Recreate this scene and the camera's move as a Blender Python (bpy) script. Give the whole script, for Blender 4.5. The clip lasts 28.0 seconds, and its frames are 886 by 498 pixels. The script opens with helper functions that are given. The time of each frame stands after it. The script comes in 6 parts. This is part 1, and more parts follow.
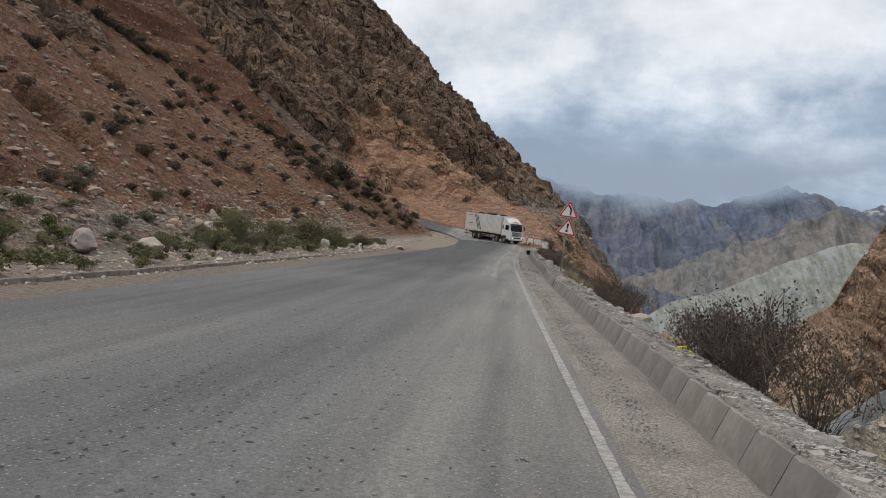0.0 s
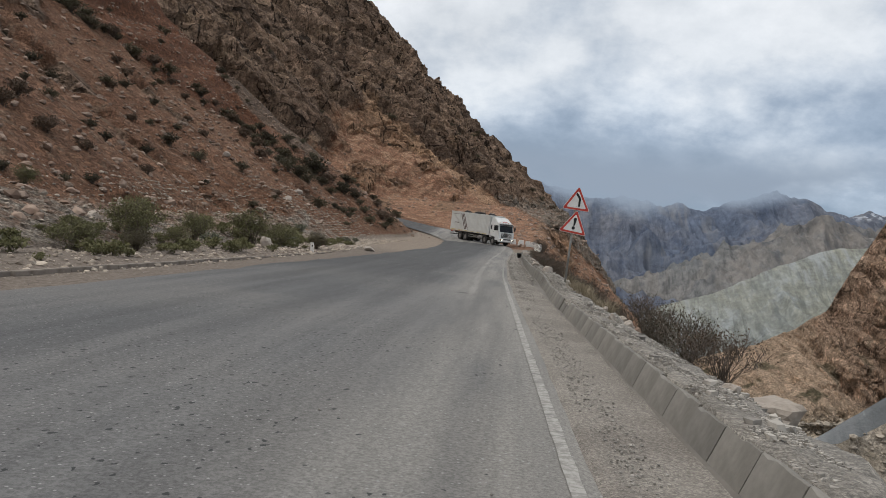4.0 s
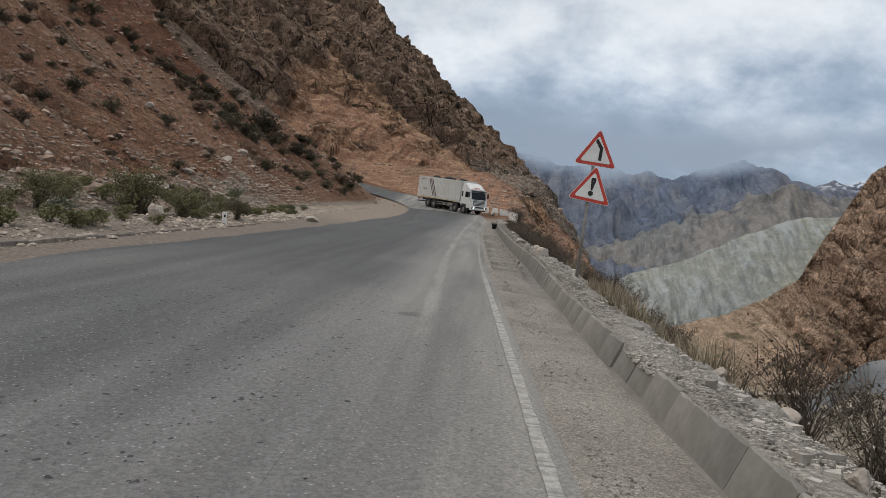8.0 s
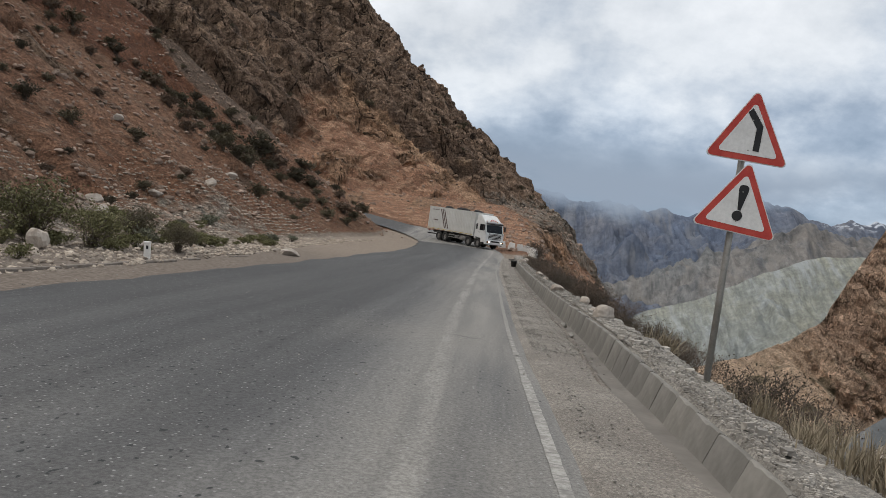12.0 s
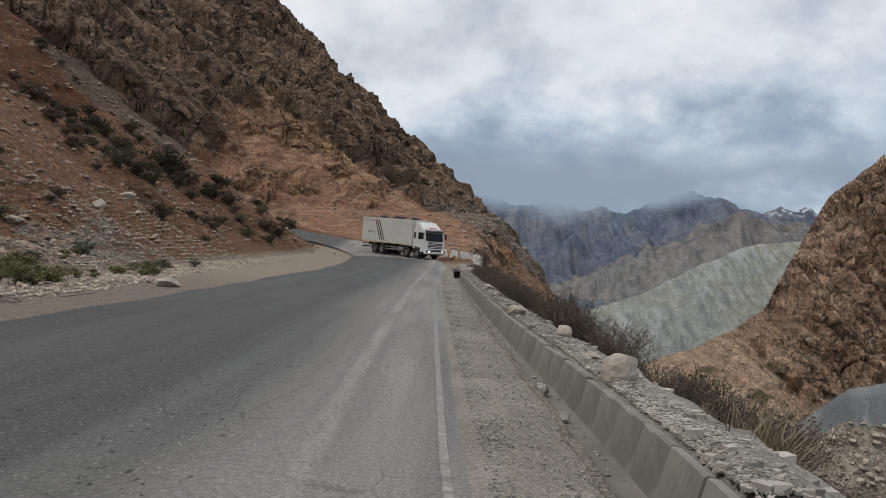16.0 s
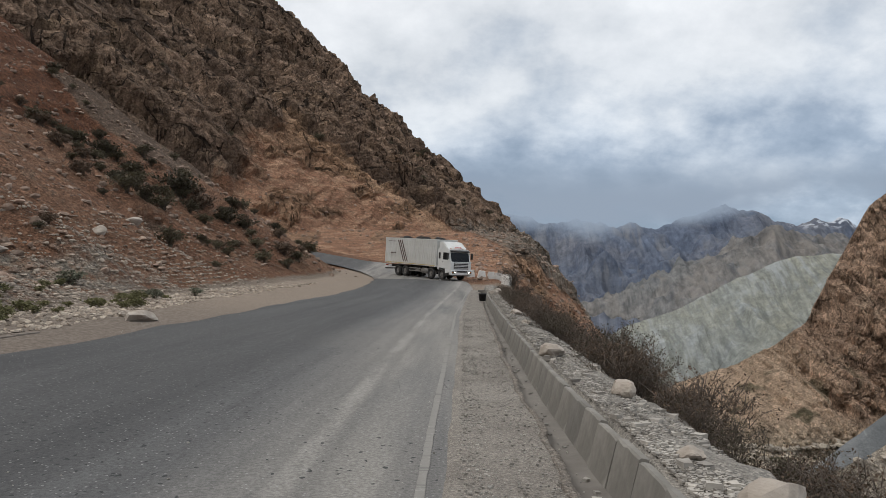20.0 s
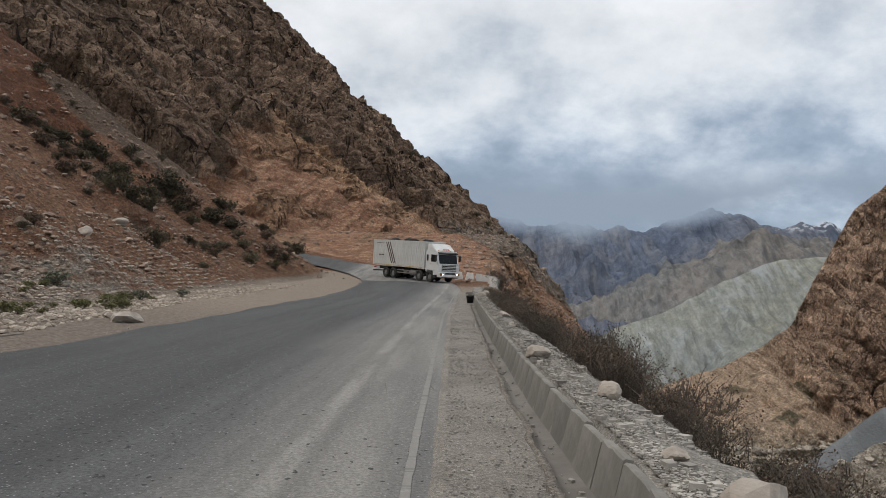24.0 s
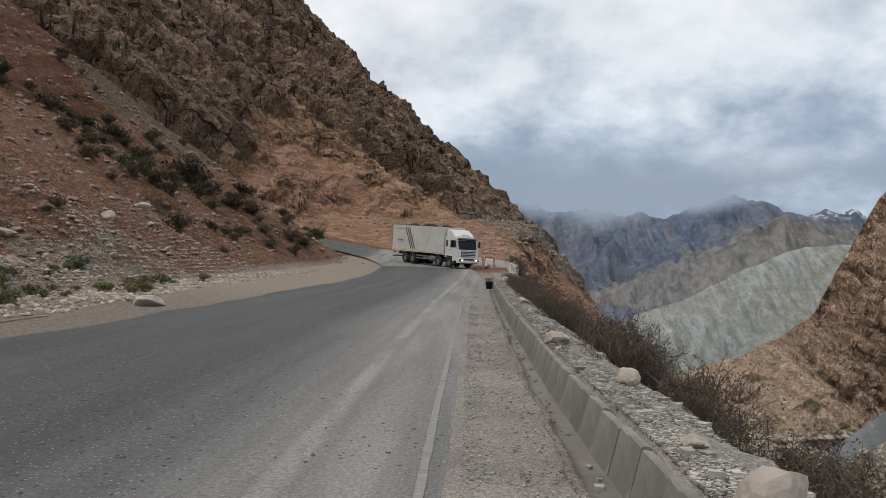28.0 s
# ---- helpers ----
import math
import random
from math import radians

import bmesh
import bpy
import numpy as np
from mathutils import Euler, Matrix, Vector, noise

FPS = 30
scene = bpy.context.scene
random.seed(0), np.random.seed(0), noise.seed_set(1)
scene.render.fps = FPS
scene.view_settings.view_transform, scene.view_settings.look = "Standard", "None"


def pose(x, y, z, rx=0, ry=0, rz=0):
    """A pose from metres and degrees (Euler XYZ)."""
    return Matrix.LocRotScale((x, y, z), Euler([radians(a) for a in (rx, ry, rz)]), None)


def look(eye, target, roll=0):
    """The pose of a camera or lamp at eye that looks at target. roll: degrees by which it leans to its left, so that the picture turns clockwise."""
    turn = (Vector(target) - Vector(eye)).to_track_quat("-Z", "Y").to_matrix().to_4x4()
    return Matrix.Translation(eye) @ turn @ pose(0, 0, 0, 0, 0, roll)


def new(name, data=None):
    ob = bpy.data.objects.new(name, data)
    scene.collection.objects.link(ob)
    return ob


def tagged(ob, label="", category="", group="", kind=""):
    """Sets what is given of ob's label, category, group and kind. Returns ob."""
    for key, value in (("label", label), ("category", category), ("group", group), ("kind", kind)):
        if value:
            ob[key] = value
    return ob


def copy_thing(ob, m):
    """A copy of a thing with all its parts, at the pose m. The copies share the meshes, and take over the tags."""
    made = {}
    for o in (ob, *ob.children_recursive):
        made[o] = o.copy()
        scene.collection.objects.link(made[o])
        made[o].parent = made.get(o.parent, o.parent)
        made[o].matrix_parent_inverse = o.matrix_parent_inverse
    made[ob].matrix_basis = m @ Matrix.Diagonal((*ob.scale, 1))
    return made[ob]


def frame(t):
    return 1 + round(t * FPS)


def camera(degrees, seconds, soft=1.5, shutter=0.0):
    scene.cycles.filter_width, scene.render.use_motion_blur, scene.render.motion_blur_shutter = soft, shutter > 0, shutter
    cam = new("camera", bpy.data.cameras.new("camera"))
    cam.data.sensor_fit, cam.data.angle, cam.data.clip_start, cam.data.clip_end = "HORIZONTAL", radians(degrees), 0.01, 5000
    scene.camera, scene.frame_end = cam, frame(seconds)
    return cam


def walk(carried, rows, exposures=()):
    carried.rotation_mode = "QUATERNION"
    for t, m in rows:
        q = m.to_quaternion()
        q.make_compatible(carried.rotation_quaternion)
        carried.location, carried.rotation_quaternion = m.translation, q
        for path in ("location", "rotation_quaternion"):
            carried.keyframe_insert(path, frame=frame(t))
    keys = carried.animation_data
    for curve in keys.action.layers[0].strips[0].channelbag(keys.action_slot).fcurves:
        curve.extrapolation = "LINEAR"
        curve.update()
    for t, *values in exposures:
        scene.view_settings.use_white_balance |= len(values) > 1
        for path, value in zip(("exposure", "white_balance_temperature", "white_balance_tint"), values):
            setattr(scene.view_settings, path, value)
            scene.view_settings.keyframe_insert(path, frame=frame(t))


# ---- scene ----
cam = camera(60.0, 28.0, soft=0.5)
PATH = [
    (0, (-0.000, -0.000, 1.552), (-1.018, 9.946, 1.339), 4.72),
    (0.5, (0.035, 1.197, 1.534), (-1.178, 11.121, 1.354), 5.23),
    (1, (-0.004, 2.401, 1.533), (-0.999, 12.349, 1.323), 7.29),
    (1.5, (-0.006, 3.583, 1.525), (-0.958, 13.535, 1.293), 6.45),
    (2, (-0.044, 4.765, 1.529), (-1.096, 14.706, 1.294), 6.05),
    (2.5, (-0.028, 5.903, 1.505), (-1.024, 15.847, 1.167), 3.68),
    (3, (-0.057, 7.011, 1.460), (-1.094, 16.955, 1.240), 6.31),
    (3.5, (-0.034, 8.162, 1.449), (-0.960, 18.117, 1.255), 5.57),
    (5.5, (-0.143, 13.051, 1.472), (-1.044, 23.010, 1.328), 4.80),
    (6, (-0.180, 14.176, 1.491), (-1.113, 24.131, 1.311), 4.55),
    (6.5, (-0.271, 15.293, 1.499), (-1.229, 25.246, 1.370), 4.99),
    (7, (-0.267, 16.444, 1.513), (-1.131, 26.402, 1.187), 2.33),
    (7.5, (-0.341, 17.662, 1.523), (-1.054, 27.633, 1.255), 5.53),
    (8, (-0.360, 18.833, 1.534), (-0.823, 28.805, 0.962), 5.58),
    (8.5, (-0.516, 19.921, 1.481), (-1.163, 29.900, 1.578), 2.57),
    (9, (-0.554, 21.037, 1.441), (-1.149, 31.019, 1.302), 3.63),
    (9.5, (-0.609, 22.048, 1.448), (-1.091, 32.036, 1.373), 5.49),
    (10, (-0.623, 23.092, 1.420), (-1.027, 33.084, 1.481), 5.47),
    (10.5, (-0.655, 24.101, 1.436), (-1.191, 34.086, 1.411), 2.69),
    (11, (-0.683, 25.172, 1.441), (-1.269, 35.154, 1.325), 3.38),
    (11.5, (-0.646, 26.240, 1.486), (-1.178, 36.223, 1.252), 2.57),
    (12, (-0.661, 27.275, 1.494), (-1.339, 37.251, 1.339), 6.48),
    (12.5, (-0.636, 28.251, 1.526), (-1.326, 38.223, 1.230), 5.17),
    (14.5, (-0.576, 31.888, 1.497), (-1.347, 41.857, 1.647), 4.19),
    (15, (-0.572, 32.731, 1.505), (-1.339, 42.699, 1.700), 3.35),
    (15.5, (-0.491, 33.511, 1.482), (-0.616, 43.510, 1.505), 4.77),
    (16, (-0.369, 34.297, 1.514), (-0.332, 44.297, 1.555), 2.59),
    (16.5, (-0.298, 35.097, 1.531), (-0.035, 45.094, 1.586), 5.92),
    (17, (-0.199, 35.819, 1.524), (-0.022, 45.817, 1.626), 3.43),
    (17.5, (-0.204, 36.530, 1.489), (-0.246, 46.527, 1.716), 5.26),
    (18, (-0.171, 37.122, 1.471), (-0.386, 47.116, 1.721), 4.70),
    (18.5, (-0.106, 37.684, 1.530), (-0.461, 47.677, 1.502), 3.00),
    (19, (-0.097, 38.119, 1.543), (-0.325, 48.114, 1.776), 1.83),
    (19.5, (-0.037, 38.252, 1.554), (-0.372, 48.241, 1.878), 1.42),
    (20, (0.000, 38.285, 1.555), (-0.361, 48.274, 1.851), 1.25),
    (20.5, (0.018, 38.273, 1.555), (-0.288, 48.262, 1.925), 2.51),
    (21, (0.035, 38.269, 1.554), (-0.191, 48.259, 1.949), 3.36),
    (21.5, (0.036, 38.278, 1.555), (-0.140, 48.266, 2.021), 3.47),
    (23.5, (0.022, 38.289, 1.541), (-0.169, 48.281, 1.903), 1.93),
    (24, (0.015, 38.274, 1.548), (-0.193, 48.266, 1.876), 1.43),
    (24.5, (0.012, 38.270, 1.551), (-0.225, 48.261, 1.891), 1.26),
    (25, (0.002, 38.266, 1.549), (-0.330, 48.255, 1.886), 1.25),
    (25.5, (-0.000, 38.252, 1.549), (-0.519, 48.234, 1.853), 1.66),
    (26, (0.006, 38.265, 1.548), (-0.584, 48.244, 1.844), 1.84),
    (26.5, (0.011, 38.282, 1.540), (-0.597, 48.262, 1.719), 2.16),
    (27, (0.025, 38.306, 1.542), (-0.527, 48.290, 1.626), 2.01),
    (27.5, (0.018, 38.294, 1.548), (-0.466, 48.282, 1.647), 1.79),
    (28, (0.024, 38.301, 1.542), (-0.432, 48.289, 1.678), 1.74),
]
walk(cam, [(t, look(eye, target, roll)) for t, eye, target, roll in PATH],
     [(0, .06), (3, .05), (6, -.02), (7, .07), (8, .02), (9, -.16), (10, -.16), (11, 0), (12, .05), (15, -.02), (17, -.08), (18, -.06), (20, .02), (21, -.12), (24, -.02), (25, -.01), (26, .05), (27, .16), (28, .04)])

# ---- light: an overcast sky with broken cloud, and a wide soft sun ----
SUN_EL, SUN_AZ = radians(55), radians(248)
world = bpy.data.worlds.new("sky_world")
scene.world = world
world.use_nodes = True
scene.view_settings.exposure = 0.0


def sky_nodes():
    n, l = world.node_tree.nodes, world.node_tree.links
    sky = n.new("ShaderNodeTexSky")
    sky.sky_type, sky.sun_disc = "NISHITA", False
    sky.sun_elevation, sky.sun_rotation = SUN_EL, SUN_AZ
    co = n.new("ShaderNodeTexCoord")
    sep = n.new("ShaderNodeSeparateXYZ")
    l.new(co.outputs["Generated"], sep.inputs[0])

    def op(kind, a, b=None, c=None):
        m = n.new("ShaderNodeMath")
        m.operation = kind
        for i, v in enumerate((a, b, c)):
            if v is None:
                continue
            if isinstance(v, (int, float)):
                m.inputs[i].default_value = v
            else:
                l.new(v, m.inputs[i])
        return m.outputs[0]

    # clouds lie on a sheet overhead: the direction is spread onto a plane
    h = op("ADD", op("MAXIMUM", sep.outputs[2], 0.0), 0.55)
    px, py = op("DIVIDE", sep.outputs[0], h), op("DIVIDE", sep.outputs[1], h)
    comb = n.new("ShaderNodeCombineXYZ")
    l.new(px, comb.inputs[0])
    l.new(py, comb.inputs[1])

    def noise(scale, detail, rough, off):
        mp = n.new("ShaderNodeMapping")
        mp.inputs["Location"].default_value = off
        l.new(comb.outputs[0], mp.inputs[0])
        t = n.new("ShaderNodeTexNoise")
        t.inputs["Scale"].default_value, t.inputs["Detail"].default_value, t.inputs["Roughness"].default_value = scale, detail, rough
        l.new(mp.outputs[0], t.inputs["Vector"])
        return t.outputs["Fac"]

    big, mid = noise(1.7, 3, .5, (1.3, .4, 0)), noise(4.6, 7, .58, (4.2, 2.2, 0))
    # dark slate near the skyline, paler and broken higher up
    high = op("ADD", op("SUBTRACT", sep.outputs[2], op("MULTIPLY", op("MAXIMUM", op("SUBTRACT", sep.outputs[0], .1), 0.0), .22)), op("ADD", op("MULTIPLY", op("SUBTRACT", mid, .5), .48), op("MULTIPLY", op("SUBTRACT", big, .5), .46)))
    ramp = n.new("ShaderNodeValToRGB")
    e = ramp.color_ramp.elements
    e[0].position, e[0].color = .02, (.285, .37, .49, 1)
    e[1].position, e[1].color = .42, (.94, .955, .97, 1)
    for at, c in ((.085, (.40, .485, .605)), (.15, (.62, .69, .78)), (.22, (.80, .84, .885)), (.31, (.88, .905, .935))):
        e.new(at).color = (*c, 1)
    l.new(high, ramp.inputs[0])
    mixl = n.new("ShaderNodeMix")
    mixl.data_type, mixl.blend_type = "RGBA", "MULTIPLY"
    mixl.inputs[0].default_value = 1.0
    l.new(ramp.outputs[0], mixl.inputs[6])
    tone = n.new("ShaderNodeMapRange")
    tone.inputs["From Min"].default_value, tone.inputs["From Max"].default_value = .3, .7
    tone.inputs["To Min"].default_value, tone.inputs["To Max"].default_value = .84, 1.12
    l.new(mid, tone.inputs["Value"])
    l.new(tone.outputs[0], mixl.inputs[7])
    gain = n.new("ShaderNodeVectorMath")
    gain.operation = "SCALE"
    l.new(mixl.outputs[2], gain.inputs[0])
    gain.inputs["Scale"].default_value = CLOUD
    # a little of the clear sky shines through
    both = n.new("ShaderNodeMix")
    both.data_type = "RGBA"
    both.inputs[0].default_value = .90
    l.new(sky.outputs[0], both.inputs[6])
    l.new(gain.outputs[0], both.inputs[7])
    bg = n["Background"]
    bg.inputs["Strength"].default_value = SKY
    l.new(both.outputs[2], bg.inputs["Color"])


SKY, CLOUD = 0.10, 10.0
sky_nodes()
sun = new("sun", bpy.data.lights.new("sun", "SUN"))
sun.data.energy, sun.data.angle, sun.data.color = 1.3, radians(18), (1, .975, .94)
sun.matrix_world = look((math.sin(SUN_AZ) * math.cos(SUN_EL), math.cos(SUN_AZ) * math.cos(SUN_EL), math.sin(SUN_EL)), (0, 0, 0))


# ---- materials ----
class Mat:
    """A node material with short ways to wire it."""

    def __init__(self, name, rough=.9, spec=.3):
        self.m = bpy.data.materials.new(name)
        self.m.use_nodes = True
        self.n, self.l = self.m.node_tree.nodes, self.m.node_tree.links
        self.b = self.n["Principled BSDF"]
        self.b.inputs["Roughness"].default_value = rough
        self.b.inputs["Specular IOR Level"].default_value = spec
        self.co = self.n.new("ShaderNodeTexCoord").outputs["Object"]

    def put(self, v, socket):
        if isinstance(v, (int, float)):
            socket.default_value = v
        elif isinstance(v, tuple):
            socket.default_value = (*v, 1) if len(v) == 3 and socket.type == "RGBA" else v
        else:
            self.l.new(v, socket)

    def noise(self, scale, detail=4, rough=.55, stretch=None):
        t = self.n.new("ShaderNodeTexNoise")
        t.inputs["Scale"].default_value, t.inputs["Detail"].default_value, t.inputs["Roughness"].default_value = scale, detail, rough
        self.l.new(self.map(stretch), t.inputs["Vector"])
        return t.outputs["Fac"]

    def map(self, stretch):
        if not stretch:
            return self.co
        mp = self.n.new("ShaderNodeMapping")
        mp.inputs["Scale"].default_value = stretch
        self.l.new(self.co, mp.inputs[0])
        return mp.outputs[0]

    def cells(self, scale, feature="F1", out="Distance", stretch=None):
        t = self.n.new("ShaderNodeTexVoronoi")
        t.feature = feature
        t.inputs["Scale"].default_value = scale
        self.l.new(self.map(stretch), t.inputs["Vector"])
        return t.outputs[out]

    def warped(self, co, scale, amount):
        """Coordinates bent by noise."""
        wob = self.n.new("ShaderNodeTexNoise")
        wob.inputs["Scale"].default_value, wob.inputs["Detail"].default_value = scale, 4
        self.l.new(co, wob.inputs["Vector"])
        v = self.n.new("ShaderNodeVectorMath")
        v.operation = "MULTIPLY_ADD"
        self.l.new(wob.outputs["Color"], v.inputs[0])
        v.inputs[1].default_value = (amount, amount, amount)
        self.l.new(co, v.inputs[2])
        return v.outputs[0]

    def blocky(self, scale, stretch):
        """Squarish blocks: how near the joint is, and a tone for each block."""
        out = []
        for feature in ("F1", "F2"):
            t = self.n.new("ShaderNodeTexVoronoi")
            t.feature, t.distance = feature, "CHEBYCHEV"
            t.inputs["Scale"].default_value = scale
            self.l.new(self.map(stretch), t.inputs["Vector"])
            out.append(t)
        tone = self.n.new("ShaderNodeSeparateXYZ")
        self.l.new(out[0].outputs["Color"], tone.inputs[0])
        return self.math("SUBTRACT", out[1].outputs["Distance"], out[0].outputs["Distance"]), tone.outputs[0]

    def math(self, kind, a, b=0.0, c=0.0):
        m = self.n.new("ShaderNodeMath")
        m.operation = kind
        for i, v in enumerate((a, b, c)):
            self.put(v, m.inputs[i])
        return m.outputs[0]

    def step(self, v, lo, hi):
        m = self.n.new("ShaderNodeMapRange")
        m.interpolation_type = "SMOOTHSTEP"
        m.inputs["From Min"].default_value, m.inputs["From Max"].default_value = lo, hi
        self.put(v, m.inputs["Value"])
        return m.outputs[0]

    def mix(self, f, a, b, kind="MIX"):
        m = self.n.new("ShaderNodeMix")
        m.data_type, m.blend_type = "RGBA", kind
        self.put(f, m.inputs[0])
        self.put(a, m.inputs[6])
        self.put(b, m.inputs[7])
        return m.outputs[2]

    def attr(self, name):
        a = self.n.new("ShaderNodeAttribute")
        a.attribute_name = name
        return a.outputs["Fac"]

    def axis(self, i):
        s = self.n.new("ShaderNodeSeparateXYZ")
        self.l.new(self.co, s.inputs[0])
        return s.outputs[i]

    def chance(self):
        return self.n.new("ShaderNodeObjectInfo").outputs["Random"]

    def island(self):
        return self.n.new("ShaderNodeNewGeometry").outputs["Random Per Island"]

    def bump(self, h, strength=.4, dist=.05):
        b = self.n.new("ShaderNodeBump")
        b.inputs["Strength"].default_value, b.inputs["Distance"].default_value = strength, dist
        self.l.new(h, b.inputs["Height"])
        self.l.new(b.outputs[0], self.b.inputs["Normal"])

    def done(self, colour, rough=None):
        self.put(colour, self.b.inputs["Base Color"])
        if rough is not None:
            self.put(rough, self.b.inputs["Roughness"])
        return self.m


def plain(name, a, b, scale, rough=.8, bump=.2, dist=.01, grain=None, metal=0.0, spec=.3, vary=None, speck=None):
    """Two tones in patches, with a finer grain over them."""
    m = Mat(name, rough, spec)
    m.b.inputs["Metallic"].default_value = metal
    c = m.mix(m.step(m.noise(scale, 5), .35, .65), a, b)
    g = m.noise(grain or scale * 9, 4)
    c = m.mix(.5, c, m.mix(g, (.55, .55, .55), (1.35, 1.35, 1.35)), "MULTIPLY")
    if speck:
        s = m.n.new("ShaderNodeSeparateXYZ")
        m.l.new(m.cells(speck, "F1", "Color"), s.inputs[0])
        c = m.mix(.5, c, m.mix(m.math("POWER", s.outputs[0], 1.6), (.5, .5, .5), (1.7, 1.68, 1.64)), "MULTIPLY")
        s2 = m.n.new("ShaderNodeSeparateXYZ")
        m.l.new(m.cells(speck * 2.7, "F1", "Color"), s2.inputs[0])
        c = m.mix(.6, c, m.mix(s2.outputs[0], (.55, .55, .55), (1.4, 1.4, 1.4)), "MULTIPLY")
    if vary is not None:
        r = m.chance() if vary == "object" else m.island()
        lo, hi = (.8, 1.22) if vary == "object" else (.5, 1.6)
        c = m.mix(.6, c, m.mix(r, (lo, lo, lo), (hi, hi * .985, hi * .96)), "MULTIPLY")
    m.bump(g, bump, dist)
    return m.done(c)


def make_asphalt():
    m = Mat("asphalt", .82, .3)
    stretch = (1, .06, 1)
    wear = m.step(m.noise(.55, 3, .5, stretch), .38, .66)
    c = m.mix(wear, (.098, .098, .099), (.138, .135, .132))
    c = m.mix(m.step(m.noise(.12, 4), .42, .68), c, (.150, .144, .136))
    # dust towards the line on the valley side
    x = m.attr("beside")
    dust = m.math("MULTIPLY", m.step(x, -2.6, -.4), m.step(m.noise(.8, 4, .6, (1, .08, 1)), .25, .6))
    c = m.mix(m.math("MULTIPLY", dust, .85), c, (.225, .212, .192))
    tarred = m.math("MULTIPLY", m.step(x, -1.6, -3.2), m.step(m.math("ADD", m.axis(1), m.math("MULTIPLY", m.noise(.2, 3), 14)), 28, 48))
    c = m.mix(m.math("MULTIPLY", tarred, .9), c, (.066, .066, .067))
    c = m.mix(.8, c, m.mix(m.step(m.noise(1.5, 5, .6, (1, .035, 1)), .3, .7), (.78, .78, .79), (1.22, 1.22, 1.21)), "MULTIPLY")
    spot = m.n.new("ShaderNodeVectorMath")
    spot.operation = "DISTANCE"
    m.l.new(m.co, spot.inputs[0])
    spot.inputs[1].default_value = (-1.19, 29.2, 0)
    c = m.mix(m.math("MULTIPLY", m.step(m.math("ADD", spot.outputs["Value"], m.math("MULTIPLY", m.noise(6, 3), .2)), .36, .2), .55), c, (.05, .048, .046))
    streak = m.math("MULTIPLY", m.math("MULTIPLY", m.step(x, -1.16, -1.02), m.step(x, -.82, -.96)), m.step(m.math("ADD", m.noise(1.6, 5, .65, (1, .2, 1)), m.math("MULTIPLY", m.noise(22, 3), .35)), .5, .78))
    c = m.mix(m.math("MULTIPLY", m.math("MULTIPLY", streak, m.step(m.axis(1), 22, 34)), .75), c, (.29, .275, .25))
    old = m.math("MULTIPLY", m.step(m.cells(1.3, "DISTANCE_TO_EDGE", "Distance", (1, .5, 1)), .012, .0), m.step(m.noise(.16, 2), .58, .64))
    c = m.mix(m.math("MULTIPLY", old, .6), c, (.05, .05, .05))
    chips = m.cells(26, "F1")
    few = m.n.new("ShaderNodeSeparateXYZ")
    m.l.new(m.cells(26, "F1", "Color"), few.inputs[0])
    c = m.mix(m.math("MULTIPLY", m.step(chips, .30, .18), m.math("LESS_THAN", few.outputs[0], .24)), c, (.27, .265, .255))
    # pits where chippings have come out, thickest along the middle of the lane
    flat_co = m.co
    m.co = m.warped(flat_co, 9, .13)
    lane = m.math("ADD", m.math("MULTIPLY", m.math("MULTIPLY", m.step(x, -5.4, -3.6), m.step(x, -1.3, -2.2)), .62), m.math("MULTIPLY", m.step(m.noise(.35, 2), .5, .62), .4))
    some = m.n.new("ShaderNodeSeparateXYZ")
    m.l.new(m.cells(5.2, "F1", "Color", (1, .62, 1)), some.inputs[0])
    pits = m.math("MULTIPLY", m.step(m.cells(5.2, "F1", "Distance", (1, .62, 1)), .15, .11), m.math("LESS_THAN", some.outputs[0], m.math("MULTIPLY", lane, .6)))
    more = m.n.new("ShaderNodeSeparateXYZ")
    m.l.new(m.cells(13, "F1", "Color", (1, .62, 1)), more.inputs[0])
    pits = m.math("MAXIMUM", pits, m.math("MULTIPLY", m.step(m.cells(13, "F1", "Distance", (1, .62, 1)), .24, .17), m.math("LESS_THAN", more.outputs[0], m.math("MULTIPLY", lane, .6))))
    m.co = flat_co
    c = m.mix(.6, c, m.mix(m.step(m.noise(30, 5, .8), .32, .68), (.45, .45, .45), (1.55, 1.55, 1.55)), "MULTIPLY")
    c = m.mix(m.math("MULTIPLY", pits, .9), c, (.026, .029, .029))
    m.bump(m.math("ADD", m.noise(90, 3), m.math("SUBTRACT", m.math("MULTIPLY", chips, .6), pits)), .55, .006)
    return m.done(c)


